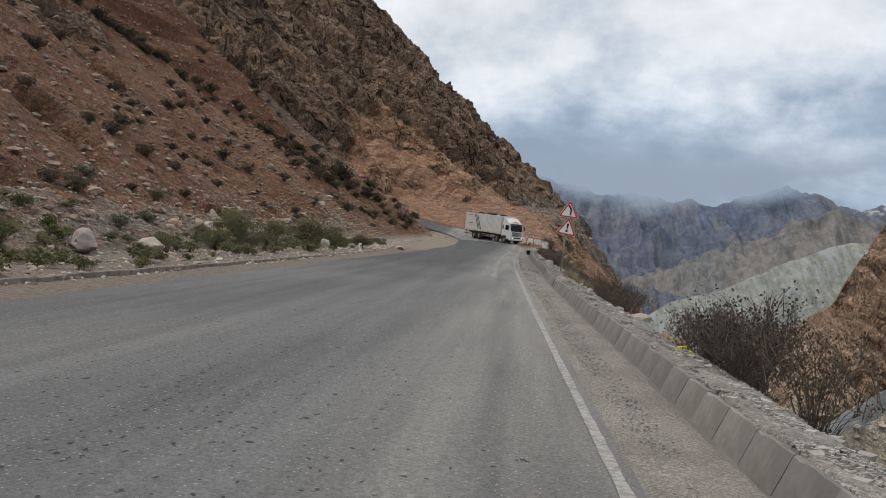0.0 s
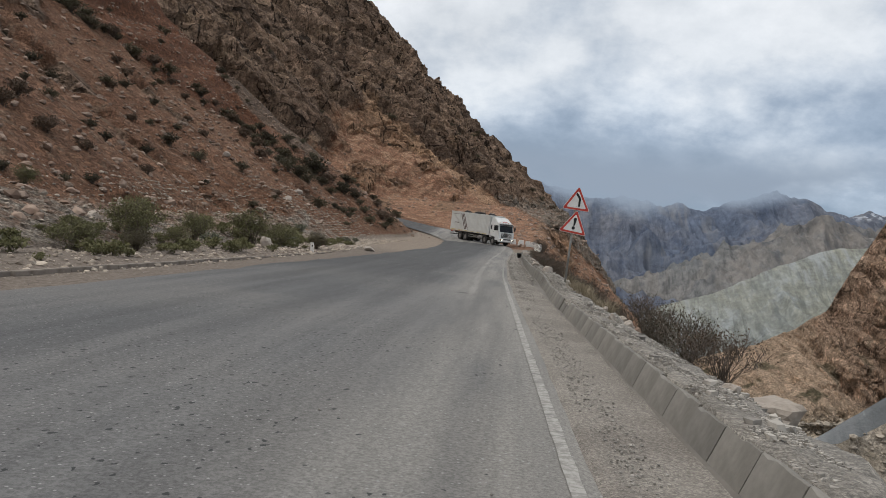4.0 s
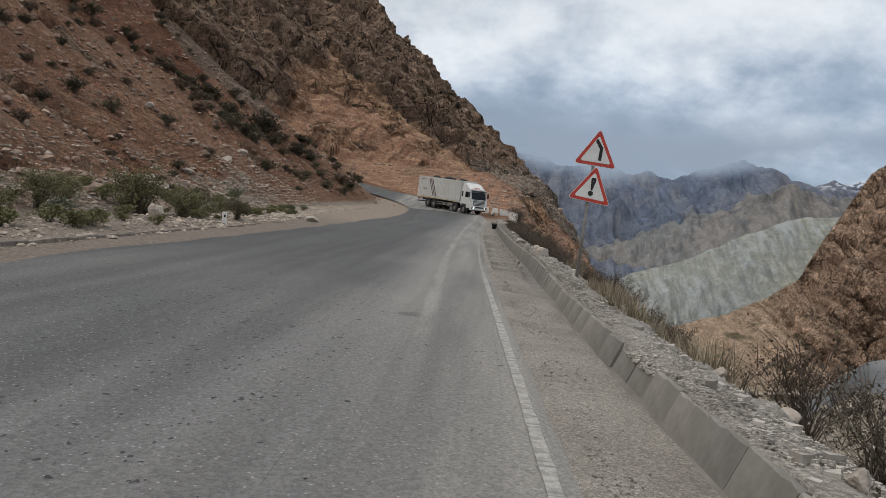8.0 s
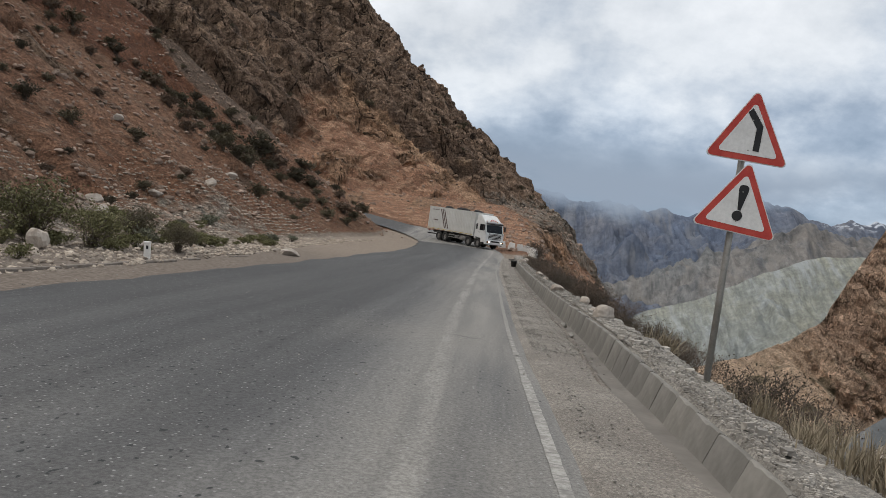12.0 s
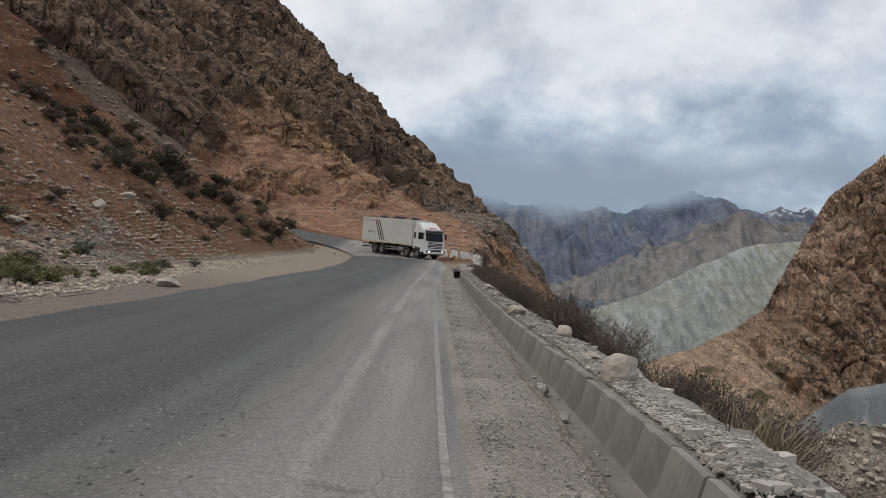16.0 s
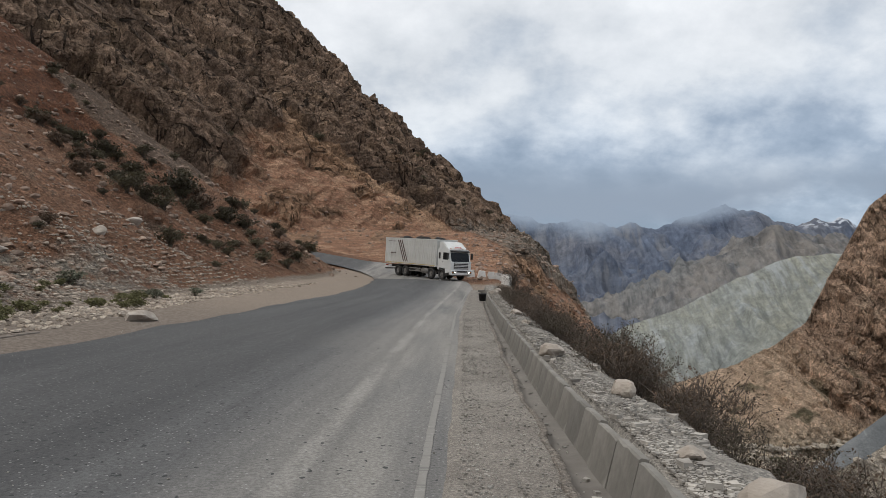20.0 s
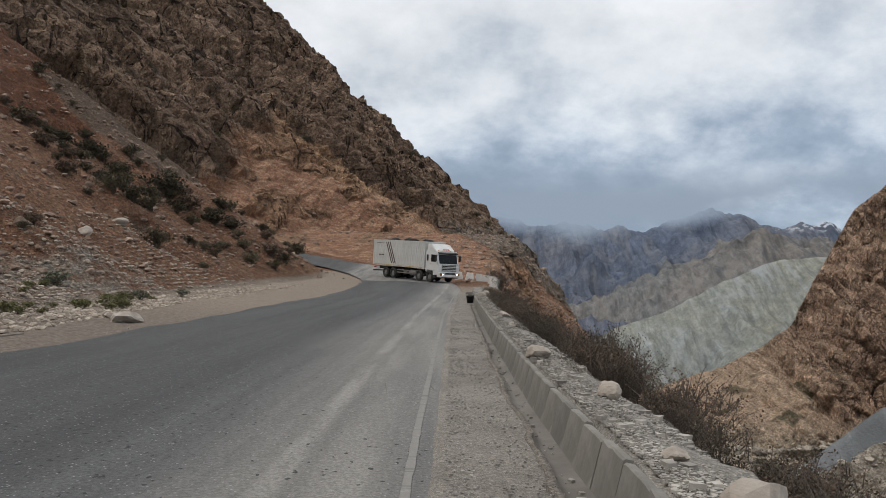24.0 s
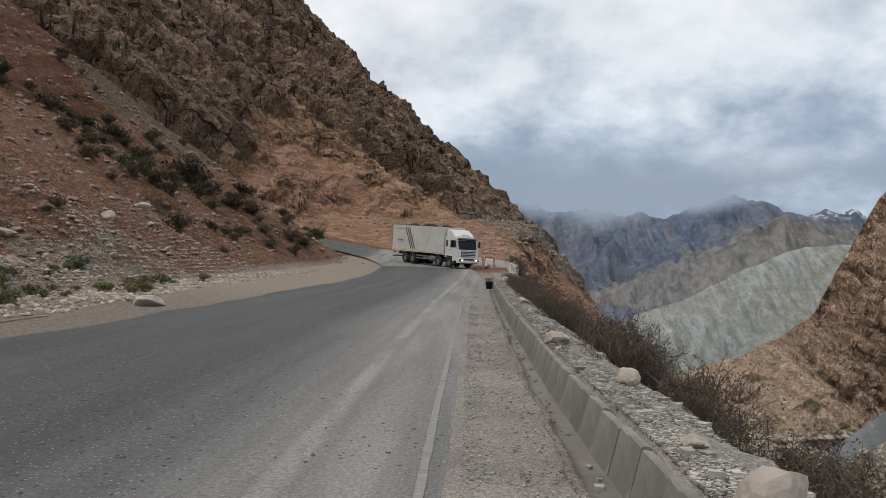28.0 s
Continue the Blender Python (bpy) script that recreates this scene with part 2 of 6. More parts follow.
def make_ground():
    m = Mat("hillside", .95, .15)
    n1, n2 = m.noise(.11, 5), m.noise(.9, 6, .65)
    straight, turned = m.co, m.n.new("ShaderNodeMapping")
    turned.inputs["Rotation"].default_value = (.5, .4, .7)
    m.l.new(straight, turned.inputs[0])
    m.co = turned.outputs[0]
    n3 = m.noise(9, 6, .7)
    m.co = straight
    soil = m.mix(m.step(n1, .35, .65), (.168, .089, .056), (.218, .124, .081))
    soil = m.mix(m.step(n2, .5, .72), soil, (.215, .148, .106))
    orange = m.mix(m.step(n2, .35, .7), (.300, .166, .106), (.235, .130, .085))
    orange = m.mix(m.step(m.noise(.35, 4, .6, (1, 1, 3)), .45, .62), orange, (.375, .235, .155))
    red = m.mix(m.step(n2, .35, .7), (.156, .072, .041), (.108, .052, .033))
    red = m.mix(m.step(m.noise(.5, 5, .65, (.5, .5, 2)), .55, .7), red, (.20, .105, .064))
    sand = m.mix(m.step(n2, .3, .7), (.118, .084, .064), (.155, .112, .084))
    rock = m.mix(m.step(m.noise(.05, 4), .38, .62), (.185, .132, .100), (.255, .180, .132))
    rock = m.mix(m.math("MULTIPLY", m.attr("orange"), .8), rock, (.34, .212, .136))
    rock = m.mix(m.step(m.noise(.16, 5, .62), .54, .7), rock, (.30, .215, .150))
    # big dark patches put the shade of overhangs into the rock colour
    rock = m.mix(m.step(m.noise(.22, 5, .6, (1, 1, .35)), .56, .72), rock, (.120, .088, .069))
    pale = m.mix(m.step(n3, .4, .65), (.20, .172, .142), (.30, .27, .235))
    veg = m.mix(n3, (.09, .085, .042), (.14, .13, .07))
    orange = m.mix(m.step(m.noise(.8, 5, .6, (.4, .4, 2.2)), .57, .68), orange, (.20, .125, .085))
    c = m.mix(m.step(m.math("ADD", m.attr("orange"), m.math("MULTIPLY", m.math("SUBTRACT", n2, .5), .7)), .35, .65), soil, orange)
    c = m.mix(m.step(m.math("ADD", m.attr("rock"), m.math("MULTIPLY", m.math("SUBTRACT", n2, .5), .6)), .35, .65), c, rock)
    c = m.mix(m.step(m.math("ADD", m.attr("pale"), m.math("MULTIPLY", m.math("SUBTRACT", n2, .5), .9)), .4, .7), c, pale)
    c = m.mix(m.step(m.math("ADD", m.attr("scarp"), m.math("MULTIPLY", m.math("SUBTRACT", n2, .5), .7)), .35, .65), c, red)
    c = m.mix(m.step(m.math("ADD", m.attr("sandy"), m.math("MULTIPLY", m.math("SUBTRACT", n2, .5), .7)), .35, .65), c, sand)
    # light catching the ledge over the cut, painted as a paler band
    c = m.mix(m.math("MULTIPLY", m.step(m.math("ADD", m.attr("rim"), m.math("MULTIPLY", m.math("SUBTRACT", n2, .5), .8)), .4, .6), .65), c, (.40, .262, .168))
    dirt = m.mix(m.step(n3, .35, .65), (.140, .113, .092), (.195, .164, .138))
    dirt = m.mix(m.math("MULTIPLY", m.step(m.axis(1), 58, 76), .85), dirt, m.mix(m.step(n3, .35, .65), (.215, .172, .136), (.27, .222, .178)))
    c = m.mix(m.step(m.math("ADD", m.attr("dirt"), m.math("MULTIPLY", m.math("SUBTRACT", n2, .5), .5)), .3, .6), c, dirt)
    c = m.mix(m.step(m.math("ADD", m.attr("veg"), m.math("MULTIPLY", m.math("SUBTRACT", n3, .5), 1.2)), .55, .85), c, veg)
    # jointed blocks in the crags, at three sizes, opened by chance; loose stones in the soil
    plain_co = m.co
    m.co = m.warped(m.warped(plain_co, .09, 2.6), .8, .32)
    r = m.attr("rock")
    b1, t1 = m.blocky(.12, (1, .8, .62))
    b2, t2 = m.blocky(.36, (1, .8, .55))
    b3, t3 = m.blocky(1.05, (1, .8, .8))
    m.co = plain_co
    for tone, k, lo, hi in ((t1, .5, .72, 1.28), (t2, .6, .66, 1.36), (t3, .6, .68, 1.36)):
        c = m.mix(m.math("MULTIPLY", r, k), c, m.mix(tone, (lo, lo * .985, lo * .97), (hi, hi * .985, hi * .97)), "MULTIPLY")
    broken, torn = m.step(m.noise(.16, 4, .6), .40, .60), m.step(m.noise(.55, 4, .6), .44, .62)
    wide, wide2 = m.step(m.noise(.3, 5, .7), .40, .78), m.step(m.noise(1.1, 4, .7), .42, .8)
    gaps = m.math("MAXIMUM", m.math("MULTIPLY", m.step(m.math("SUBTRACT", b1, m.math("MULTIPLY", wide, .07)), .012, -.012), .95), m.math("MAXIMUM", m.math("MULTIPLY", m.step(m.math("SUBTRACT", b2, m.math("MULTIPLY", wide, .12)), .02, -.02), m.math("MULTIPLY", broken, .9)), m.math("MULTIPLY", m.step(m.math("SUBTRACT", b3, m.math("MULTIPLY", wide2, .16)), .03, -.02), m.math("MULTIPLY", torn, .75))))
    # shade inside the open joints is put into the colour, near black
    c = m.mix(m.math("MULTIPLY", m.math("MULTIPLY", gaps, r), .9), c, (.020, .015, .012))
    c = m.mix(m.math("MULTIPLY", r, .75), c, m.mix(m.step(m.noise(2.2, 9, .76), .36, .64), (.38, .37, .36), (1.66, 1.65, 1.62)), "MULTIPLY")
    pebble, pebble2 = m.n.new("ShaderNodeSeparateXYZ"), m.n.new("ShaderNodeSeparateXYZ")
    m.l.new(m.cells(3.2, "F1", "Color", (1, 1, 1.6)), pebble.inputs[0])
    m.l.new(m.cells(8.5, "F1", "Color"), pebble2.inputs[0])
    loose = m.math("MULTIPLY", m.math("SUBTRACT", 1.0, m.math("MULTIPLY", r, .75)), m.math("SUBTRACT", 1.0, m.attr("dirt")))
    c = m.mix(m.math("MULTIPLY", loose, .42), c, m.mix(m.math("POWER", pebble.outputs[0], 2.2), (.62, .62, .62), (1.9, 1.86, 1.8)), "MULTIPLY")
    c = m.mix(m.math("MULTIPLY", loose, .7), c, m.mix(pebble2.outputs[0], (.5, .5, .5), (1.5, 1.48, 1.45)), "MULTIPLY")
    c = m.mix(m.math("SUBTRACT", .75, m.math("ADD", m.math("MULTIPLY", r, .45), m.math("MULTIPLY", m.attr("dirt"), .45))), c, m.mix(m.step(n3, .25, .75), (.4, .4, .4), (1.6, 1.6, 1.6)), "MULTIPLY")
    relief_ = m.math("ADD", m.math("ADD", m.math("MULTIPLY", n3, .4), m.math("MULTIPLY", n2, m.math("SUBTRACT", 2.0, m.math("MULTIPLY", r, 1.3)))), m.math("MULTIPLY", m.math("SUBTRACT", 1.0, gaps), m.math("MULTIPLY", r, 1.6)))
    even = m.math("SUBTRACT", 1.0, m.math("MULTIPLY", m.attr("dirt"), .9))
    relief_ = m.math("MULTIPLY", relief_, even)
    steps = m.math("ADD", m.math("MULTIPLY", t3, .8), m.math("ADD", m.math("MULTIPLY", t2, 1.5), m.math("MULTIPLY", m.noise(1.4, 8, .7), 1.2)))
    m.bump(m.math("ADD", relief_, m.math("MULTIPLY", steps, m.math("MULTIPLY", r, 1.3))), 1.0, .5)
    return m.done(c)


def make_far(name, low, high, streak, size, snow=None, runnel=None):
    m = Mat(name, 1.0, .05)
    n1 = m.noise(size, 6, .6)
    c = m.mix(m.step(n1, .35, .68), low, high)
    c = m.mix(m.step(m.noise(size * 5, 5, .6, (1, 1, .3)), .5, .72), c, streak)
    c = m.mix(.6, c, m.mix(m.step(m.noise(size * 16, 8, .68, (1, .3, .3)), .3, .7), (.6, .6, .6), (1.4, 1.4, 1.4)), "MULTIPLY")
    c = m.mix(.35, c, m.mix(m.step(m.noise(size * 22, 9, .72), .36, .64), (.62, .63, .65), (1.38, 1.36, 1.33)), "MULTIPLY")
    # thin branching drainage lines, relief shading put into the colour: dark beds, paler shoulders
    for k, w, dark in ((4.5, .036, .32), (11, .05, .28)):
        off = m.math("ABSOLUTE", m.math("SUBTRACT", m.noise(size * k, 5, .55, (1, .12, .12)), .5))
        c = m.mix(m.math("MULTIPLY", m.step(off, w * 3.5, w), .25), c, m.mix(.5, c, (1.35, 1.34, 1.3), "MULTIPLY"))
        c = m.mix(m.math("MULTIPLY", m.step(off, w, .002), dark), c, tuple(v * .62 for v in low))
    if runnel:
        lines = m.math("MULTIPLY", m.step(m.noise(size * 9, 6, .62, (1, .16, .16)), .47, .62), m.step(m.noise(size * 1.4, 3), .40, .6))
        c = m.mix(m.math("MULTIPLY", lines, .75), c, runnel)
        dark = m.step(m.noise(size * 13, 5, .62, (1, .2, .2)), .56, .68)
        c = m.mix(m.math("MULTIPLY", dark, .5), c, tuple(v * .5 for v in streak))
    if snow:
        white = m.math("MULTIPLY", m.math("MULTIPLY", m.step(m.axis(2), snow, snow + 40), m.step(m.axis(0), 1360, 1440)), m.step(m.noise(size * 14, 4, .6), .5, .6))
        c = m.mix(white, c, (.50, .53, .58))
    m.bump(m.noise(size * 9, 8, .65), .9, .06 / size)
    return m.done(c)


def make_line():
    m = Mat("line_paint", .8, .3)
    worn = m.step(m.math("ADD", m.noise(11, 6, .72), m.math("MULTIPLY", m.step(m.axis(1), 32, 48), .16)), .42, .6)
    c = m.mix(worn, (.37, .355, .328), (.24, .228, .208))
    c = m.mix(.5, c, m.mix(m.noise(45, 3), (.6, .6, .6), (1.3, 1.3, 1.3)), "MULTIPLY")
    # cross cracks in the paint
    c = m.mix(m.math("MULTIPLY", m.step(m.cells(2.6, "DISTANCE_TO_EDGE", "Distance", (.02, 1, 1)), .03, .0), .6), c, (.12, .115, .11))
    m.bump(m.noise(60, 3), .3, .004)
    return m.done(c)


MAT = {
    "line": make_line(),
    "asphalt": make_asphalt(),
    "ground": make_ground(),
    "dirt": plain("roadside_dirt", (.198, .177, .155), (.258, .235, .206), .8, .95, .8, .03, 22, speck=60),
    "grit": plain("shoulder_grit", (.17, .148, .128), (.235, .205, .175), 1.4, .95, .9, .03, 45, speck=30),
    "concrete": plain("weathered_concrete", (.165, .155, .138), (.235, .222, .200), 1.3, .9, .4, .01, 14, vary="object"),
    "wet": plain("ditch_silt", (.150, .134, .117), (.205, .186, .163), .9, .8, .25, .01, 9),
    "berm": plain("berm_gravel", (.205, .188, .165), (.285, .262, .231), 1.6, .95, 1.0, .05, 18, speck=34),
    "stone": plain("broken_stone", (.205, .192, .172), (.325, .308, .28), 2.2, .9, .5, .03, 11, vary="island"),
    "gravel": plain("berm_chippings", (.25, .23, .205), (.37, .345, .31), 2.2, .9, .4, .01, 11, vary="island"),
    "redstone": plain("red_stone", (.19, .128, .096), (.31, .235, .185), 2.2, .9, .5, .03, 11, vary="island"),
    "rubble": plain("verge_rubble", (.27, .222, .178), (.40, .345, .285), 2.2, .9, .5, .03, 11, vary="island"),
    "boulder": plain("pale_boulder", (.33, .285, .24), (.44, .39, .34), 2.4, .9, .6, .03, 14, vary="object"),
    "kerb": plain("stained_kerb", (.150, .125, .104), (.215, .186, .160), 2.5, .95, .6, .02, 14, vary="object"),
    "white_block": plain("white_block", (.60, .58, .55), (.74, .72, .69), 1.5, .85, .3, .01, 9, vary="object"),
    "steel": plain("galvanised_pole", (.23, .22, .20), (.31, .30, .28), 6, .55, .1, .002, 40, metal=.3),
    "sign_white": plain("sign_white", (.62, .61, .59), (.70, .69, .67), 3, .5, .02, .001),
    "sign_red": plain("sign_red", (.42, .045, .035), (.50, .07, .05), 4, .5, .02, .001),
    "sign_black": plain("sign_black", (.012, .012, .013), (.02, .02, .02), 4, .5, .02, .001),
    "sign_rim": plain("sign_rim", (.70, .68, .66), (.6, .58, .56), 4, .5, .02, .001),
}


def leafmat(name, a, b):
    m = Mat(name, .75, .2)
    c = m.mix(m.island(), a, b)
    c = m.mix(m.math("MULTIPLY", m.chance(), .5), c, tuple(v * .65 for v in a))
    return m.done(c)


MAT["leaf_green"] = leafmat("green_leaves", (.125, .122, .056), (.225, .208, .105))
MAT["leaf_olive"] = leafmat("olive_leaves", (.084, .073, .045), (.150, .128, .080))
MAT["leaf_grey"] = leafmat("grey_green_leaves", (.125, .128, .090), (.21, .21, .152))
MAT["leaf_dry"] = leafmat("brown_leaves", (.092, .062, .044), (.175, .124, .086))
MAT["leaf_dark"] = leafmat("dark_leaves", (.050, .044, .028), (.092, .078, .050))
MAT["straw"] = leafmat("dry_grass", (.21, .172, .118), (.34, .285, .20))
MAT["twig"] = plain("twig_bark", (.085, .066, .052), (.13, .102, .082), 4, .9, .2, .004)


# ---- small tools ----
def link(name, bm, material, parent=None, label="", smooth=False):
    me = bpy.data.meshes.new(name)
    bm.to_mesh(me)
    bm.free()
    for mat in material if isinstance(material, (list, tuple)) else [material]:
        me.materials.append(mat)
    if smooth:
        me.polygons.foreach_set("use_smooth", [True] * len(me.polygons))
    ob = new(name, me)
    ob.parent = parent
    return tagged(ob, label)


def part(name, bm, material, parent, label="", smooth=False):
    """One mesh object under a thing or under one of its parts."""
    return link(name, bm, material, parent, label, smooth)


def thing(name, m, label, category, group="", kind=""):
    ob = new(name)
    ob.matrix_world = m
    return tagged(ob, label, category, group, kind)


def sheet(name, V, F, material, smooth=True):
    """A mesh out of arrays of corners and faces."""
    me = bpy.data.meshes.new(name)
    V, F = np.asarray(V, np.float32), np.asarray(F, np.int32)
    k = F.shape[1]
    me.vertices.add(len(V))
    me.vertices.foreach_set("co", V.ravel())
    me.loops.add(F.size)
    me.loops.foreach_set("vertex_index", F.ravel())
    me.polygons.add(len(F))
    me.polygons.foreach_set("loop_start", np.arange(0, F.size, k, dtype=np.int32))
    me.polygons.foreach_set("use_smooth", np.full(len(F), smooth))
    me.update(calc_edges=True)
    me.materials.append(material)
    return me


def lattice(nx, ny):
    i = np.arange(nx * ny).reshape(ny, nx)
    return np.stack([i[:-1, :-1], i[:-1, 1:], i[1:, 1:], i[1:, :-1]], -1).reshape(-1, 4)


def box(size, at=(0, 0, 0), bevel=0.0, bm=None, rot=None):
    bm = bm or bmesh.new()
    m = Matrix.Translation(at) @ (rot or Matrix.Identity(4)) @ Matrix.Diagonal((*size, 1))
    made = bmesh.ops.create_cube(bm, size=1, matrix=m)["verts"]
    if bevel:
        edges = list({e for v in made for e in v.link_edges})
        bmesh.ops.bevel(bm, geom=edges, offset=bevel, segments=2, affect="EDGES", profile=.6)
    return bm


def rod(a, b, r, sides=10, bm=None, r2=None):
    bm = bm or bmesh.new()
    a, b = Vector(a), Vector(b)
    d = b - a
    m = Matrix.Translation((a + b) / 2) @ d.to_track_quat("Z", "Y").to_matrix().to_4x4()
    bmesh.ops.create_cone(bm, cap_ends=True, segments=sides, radius1=r, radius2=r if r2 is None else r2, depth=d.length, matrix=m)
    return bm


def prism(points, depth, bm=None, m=None):
    """A flat outline in x and z, given depth along y."""
    bm = bm or bmesh.new()
    m = m or Matrix.Identity(4)
    front = [bm.verts.new(m @ Vector((x, 0, z))) for x, z in points]
    back = [bm.verts.new(m @ Vector((x, depth, z))) for x, z in points]
    bm.faces.new(front)
    bm.faces.new(back[::-1])
    for i in range(len(points)):
        j = (i + 1) % len(points)
        bm.faces.new((front[i], back[i], back[j], front[j]))
    bmesh.ops.recalc_face_normals(bm, faces=bm.faces)
    return bm


# ---- noise over arrays ----
def chance2(ix, iy, seed):
    h = (ix.astype(np.int64) * 374761393 + iy.astype(np.int64) * 668265263 + seed * 974634533) & 0xFFFFFFFF
    h = ((h ^ (h >> 13)) * 1274126177) & 0xFFFFFFFF
    return ((h ^ (h >> 16)) & 0xFFFFFF) / float(0xFFFFFF)


def wave(x, y, seed=0):
    ix, iy = np.floor(x), np.floor(y)
    fx, fy = x - ix, y - iy
    fx, fy = fx * fx * (3 - 2 * fx), fy * fy * (3 - 2 * fy)
    a, b = chance2(ix, iy, seed), chance2(ix + 1, iy, seed)
    c, d = chance2(ix, iy + 1, seed), chance2(ix + 1, iy + 1, seed)
    return (a + (b - a) * fx) * (1 - fy) + (c + (d - c) * fx) * fy - .5


def fbm(x, y, octaves=4, seed=0):
    t, k = 0, 1.0
    for i in range(octaves):
        t = t + wave(x * 2 ** i + i * 17.3, y * 2 ** i - i * 9.1, seed + i) * k
        k *= .5
    return t


def blocks(x, y, seed=0):
    """The nearest of scattered points: the height of its tilted face, from -1 to 1, and how near the joint to the next one is."""
    ix, iy = np.floor(x), np.floor(y)
    d1, d2, face = np.full(x.shape, 9.), np.full(x.shape, 9.), np.zeros(x.shape)
    for dx in (-1, 0, 1):
        for dy in (-1, 0, 1):
            cx, cy = ix + dx, iy + dy
            px, py = cx + chance2(cx, cy, seed), cy + chance2(cx, cy, seed + 5)
            ax, ay = np.abs(px - x), np.abs(py - y)
            d = np.maximum(ax, ay) + .42 * np.minimum(ax, ay)
            near = d < d1
            d2 = np.where(near, d1, np.minimum(d2, d))
            tilt = chance2(cx, cy, seed + 9) - .5 + (chance2(cx, cy, seed + 11) - .5) * .9 * (x - px) + (chance2(cx, cy, seed + 13) - .5) * .9 * (y - py)
            face = np.where(near, tilt, face)
            d1 = np.where(near, d, d1)
    return face, d2 - d1


def ease(v, lo, hi):
    t = np.clip((v - lo) / (hi - lo), 0, 1)
    return t * t * (3 - 2 * t)


# ---- the plan ----
def wall_x(y):
    """The sloping face of the low concrete wall on the valley side, where it meets the level of the road."""
    return np.interp(y, [-40, 5, 11, 21, 26, 30, 34, 38, 40, 42, 44, 46, 48.5, 55, 63, 75, 94, 110], [3.0, 1.75, 1.58, 1.29, 1.14, 1.05, 1.07, 1.16, 1.18, 1.15, 1.13, 1.07, 1.0, .94, .90, .91, 1.0, 1.2])


def wall_h(y):
    return np.interp(y, [0, 25, 36, 50], [.315, .295, .268, .26])


def line_x(y):
    return np.interp(y, [-40, 5, 9, 20, 30, 40, 46, 66, 85, 100, 110, 118], [2.0, .78, .64, .28, 0, -.27, -.35, -.5, -.35, .0, .1, -.6])


def level(y):
    """The height of the road."""
    return np.interp(y, [-60, 85, 95, 104, 112, 120, 130, 138, 150, 160, 180, 400], [0, 0, .18, .42, .74, 1.15, 1.95, 2.7, 4.3, 6.0, 9.0, 9])


ROAD = [(-3.9, -60), (-3.9, 20), (-3.95, 60), (-4.0, 85), (-3.9, 98), (-4.3, 110), (-6.6, 121), (-11.5, 131), (-18, 140), (-26.5, 149), (-36, 157), (-48, 164)]


def road_gap(x, y):
    """How far a place lies from the middle of the road."""
    best = np.full(np.shape(x), 1e9)
    for (ax, ay), (bx, by) in zip(ROAD[:-1], ROAD[1:]):
        t = np.clip(((x - ax) * (bx - ax) + (y - ay) * (by - ay)) / ((bx - ax) ** 2 + (by - ay) ** 2), 0, 1)
        best = np.minimum(best, np.hypot(x - ax - t * (bx - ax), y - ay - t * (by - ay)))
    return best


def toe_near(y):
    return np.interp(y, [-60, 20, 45, 60, 75, 90, 100, 108, 116, 122, 128, 135, 145, 170], [-12.5, -12.5, -13.2, -14, -15.5, -16.5, -15.8, -14.5, -13.6, -14.5, -18.5, -27, -45, -85])


def toe_far(y):
    return np.interp(y, [120, 140, 155, 166, 185, 200, 216, 240, 262, 300, 380, 480], [-80, -62, -46, -35, -22, -6, 8, 20.5, 20.5, -4, -70, -130])


def lip(y):
    """Where the ground falls away to the valley."""
    return np.interp(y, [-60, 5, 20, 45, 75, 94, 104, 118, 130, 160, 200, 240, 480], [4.6, 3.5, 3.0, 2.7, 2.5, 2.5, 3.4, 4.0, 4.5, 6, 9, 14, 30])


def lay(x, y):
    """Height of the ground before its roughness."""
    base = level(y)
    d = toe_near(y) - x
    steep = ease(y, 55, 100)
    a = base + np.where(d > 0, (.30 + .38 * steep) * np.clip(d, 0, 6) + .66 * np.clip(d - 6, 0, 14) + .80 * np.clip(d - 20, 0, 500), -400)
    d = toe_far(y) - x
    s = np.interp(y, [120, 150, 166, 185, 200, 216, 240, 300], [.9, 1.1, 1.12, .87, .74, .83, .88, .88])
    b = base * .8 + np.where(d > 0, s * np.clip(d, 0, 46) + .88 * np.clip(d - 46, 0, 500), -400)
    r = x - lip(y)
    fall = np.interp(y, [0, 80, 110, 160, 240], [1.3, 1.25, 1.05, 1.0, 1.15])
    bench = base - np.where(r > 0, fall * r, 0)
    h = np.maximum(np.maximum(a, b), bench)
    h = h - 1.1 * np.clip(y - 258, 0, 400) * ease(x, -40, 20)
    return np.maximum(h, -190 + .02 * x)


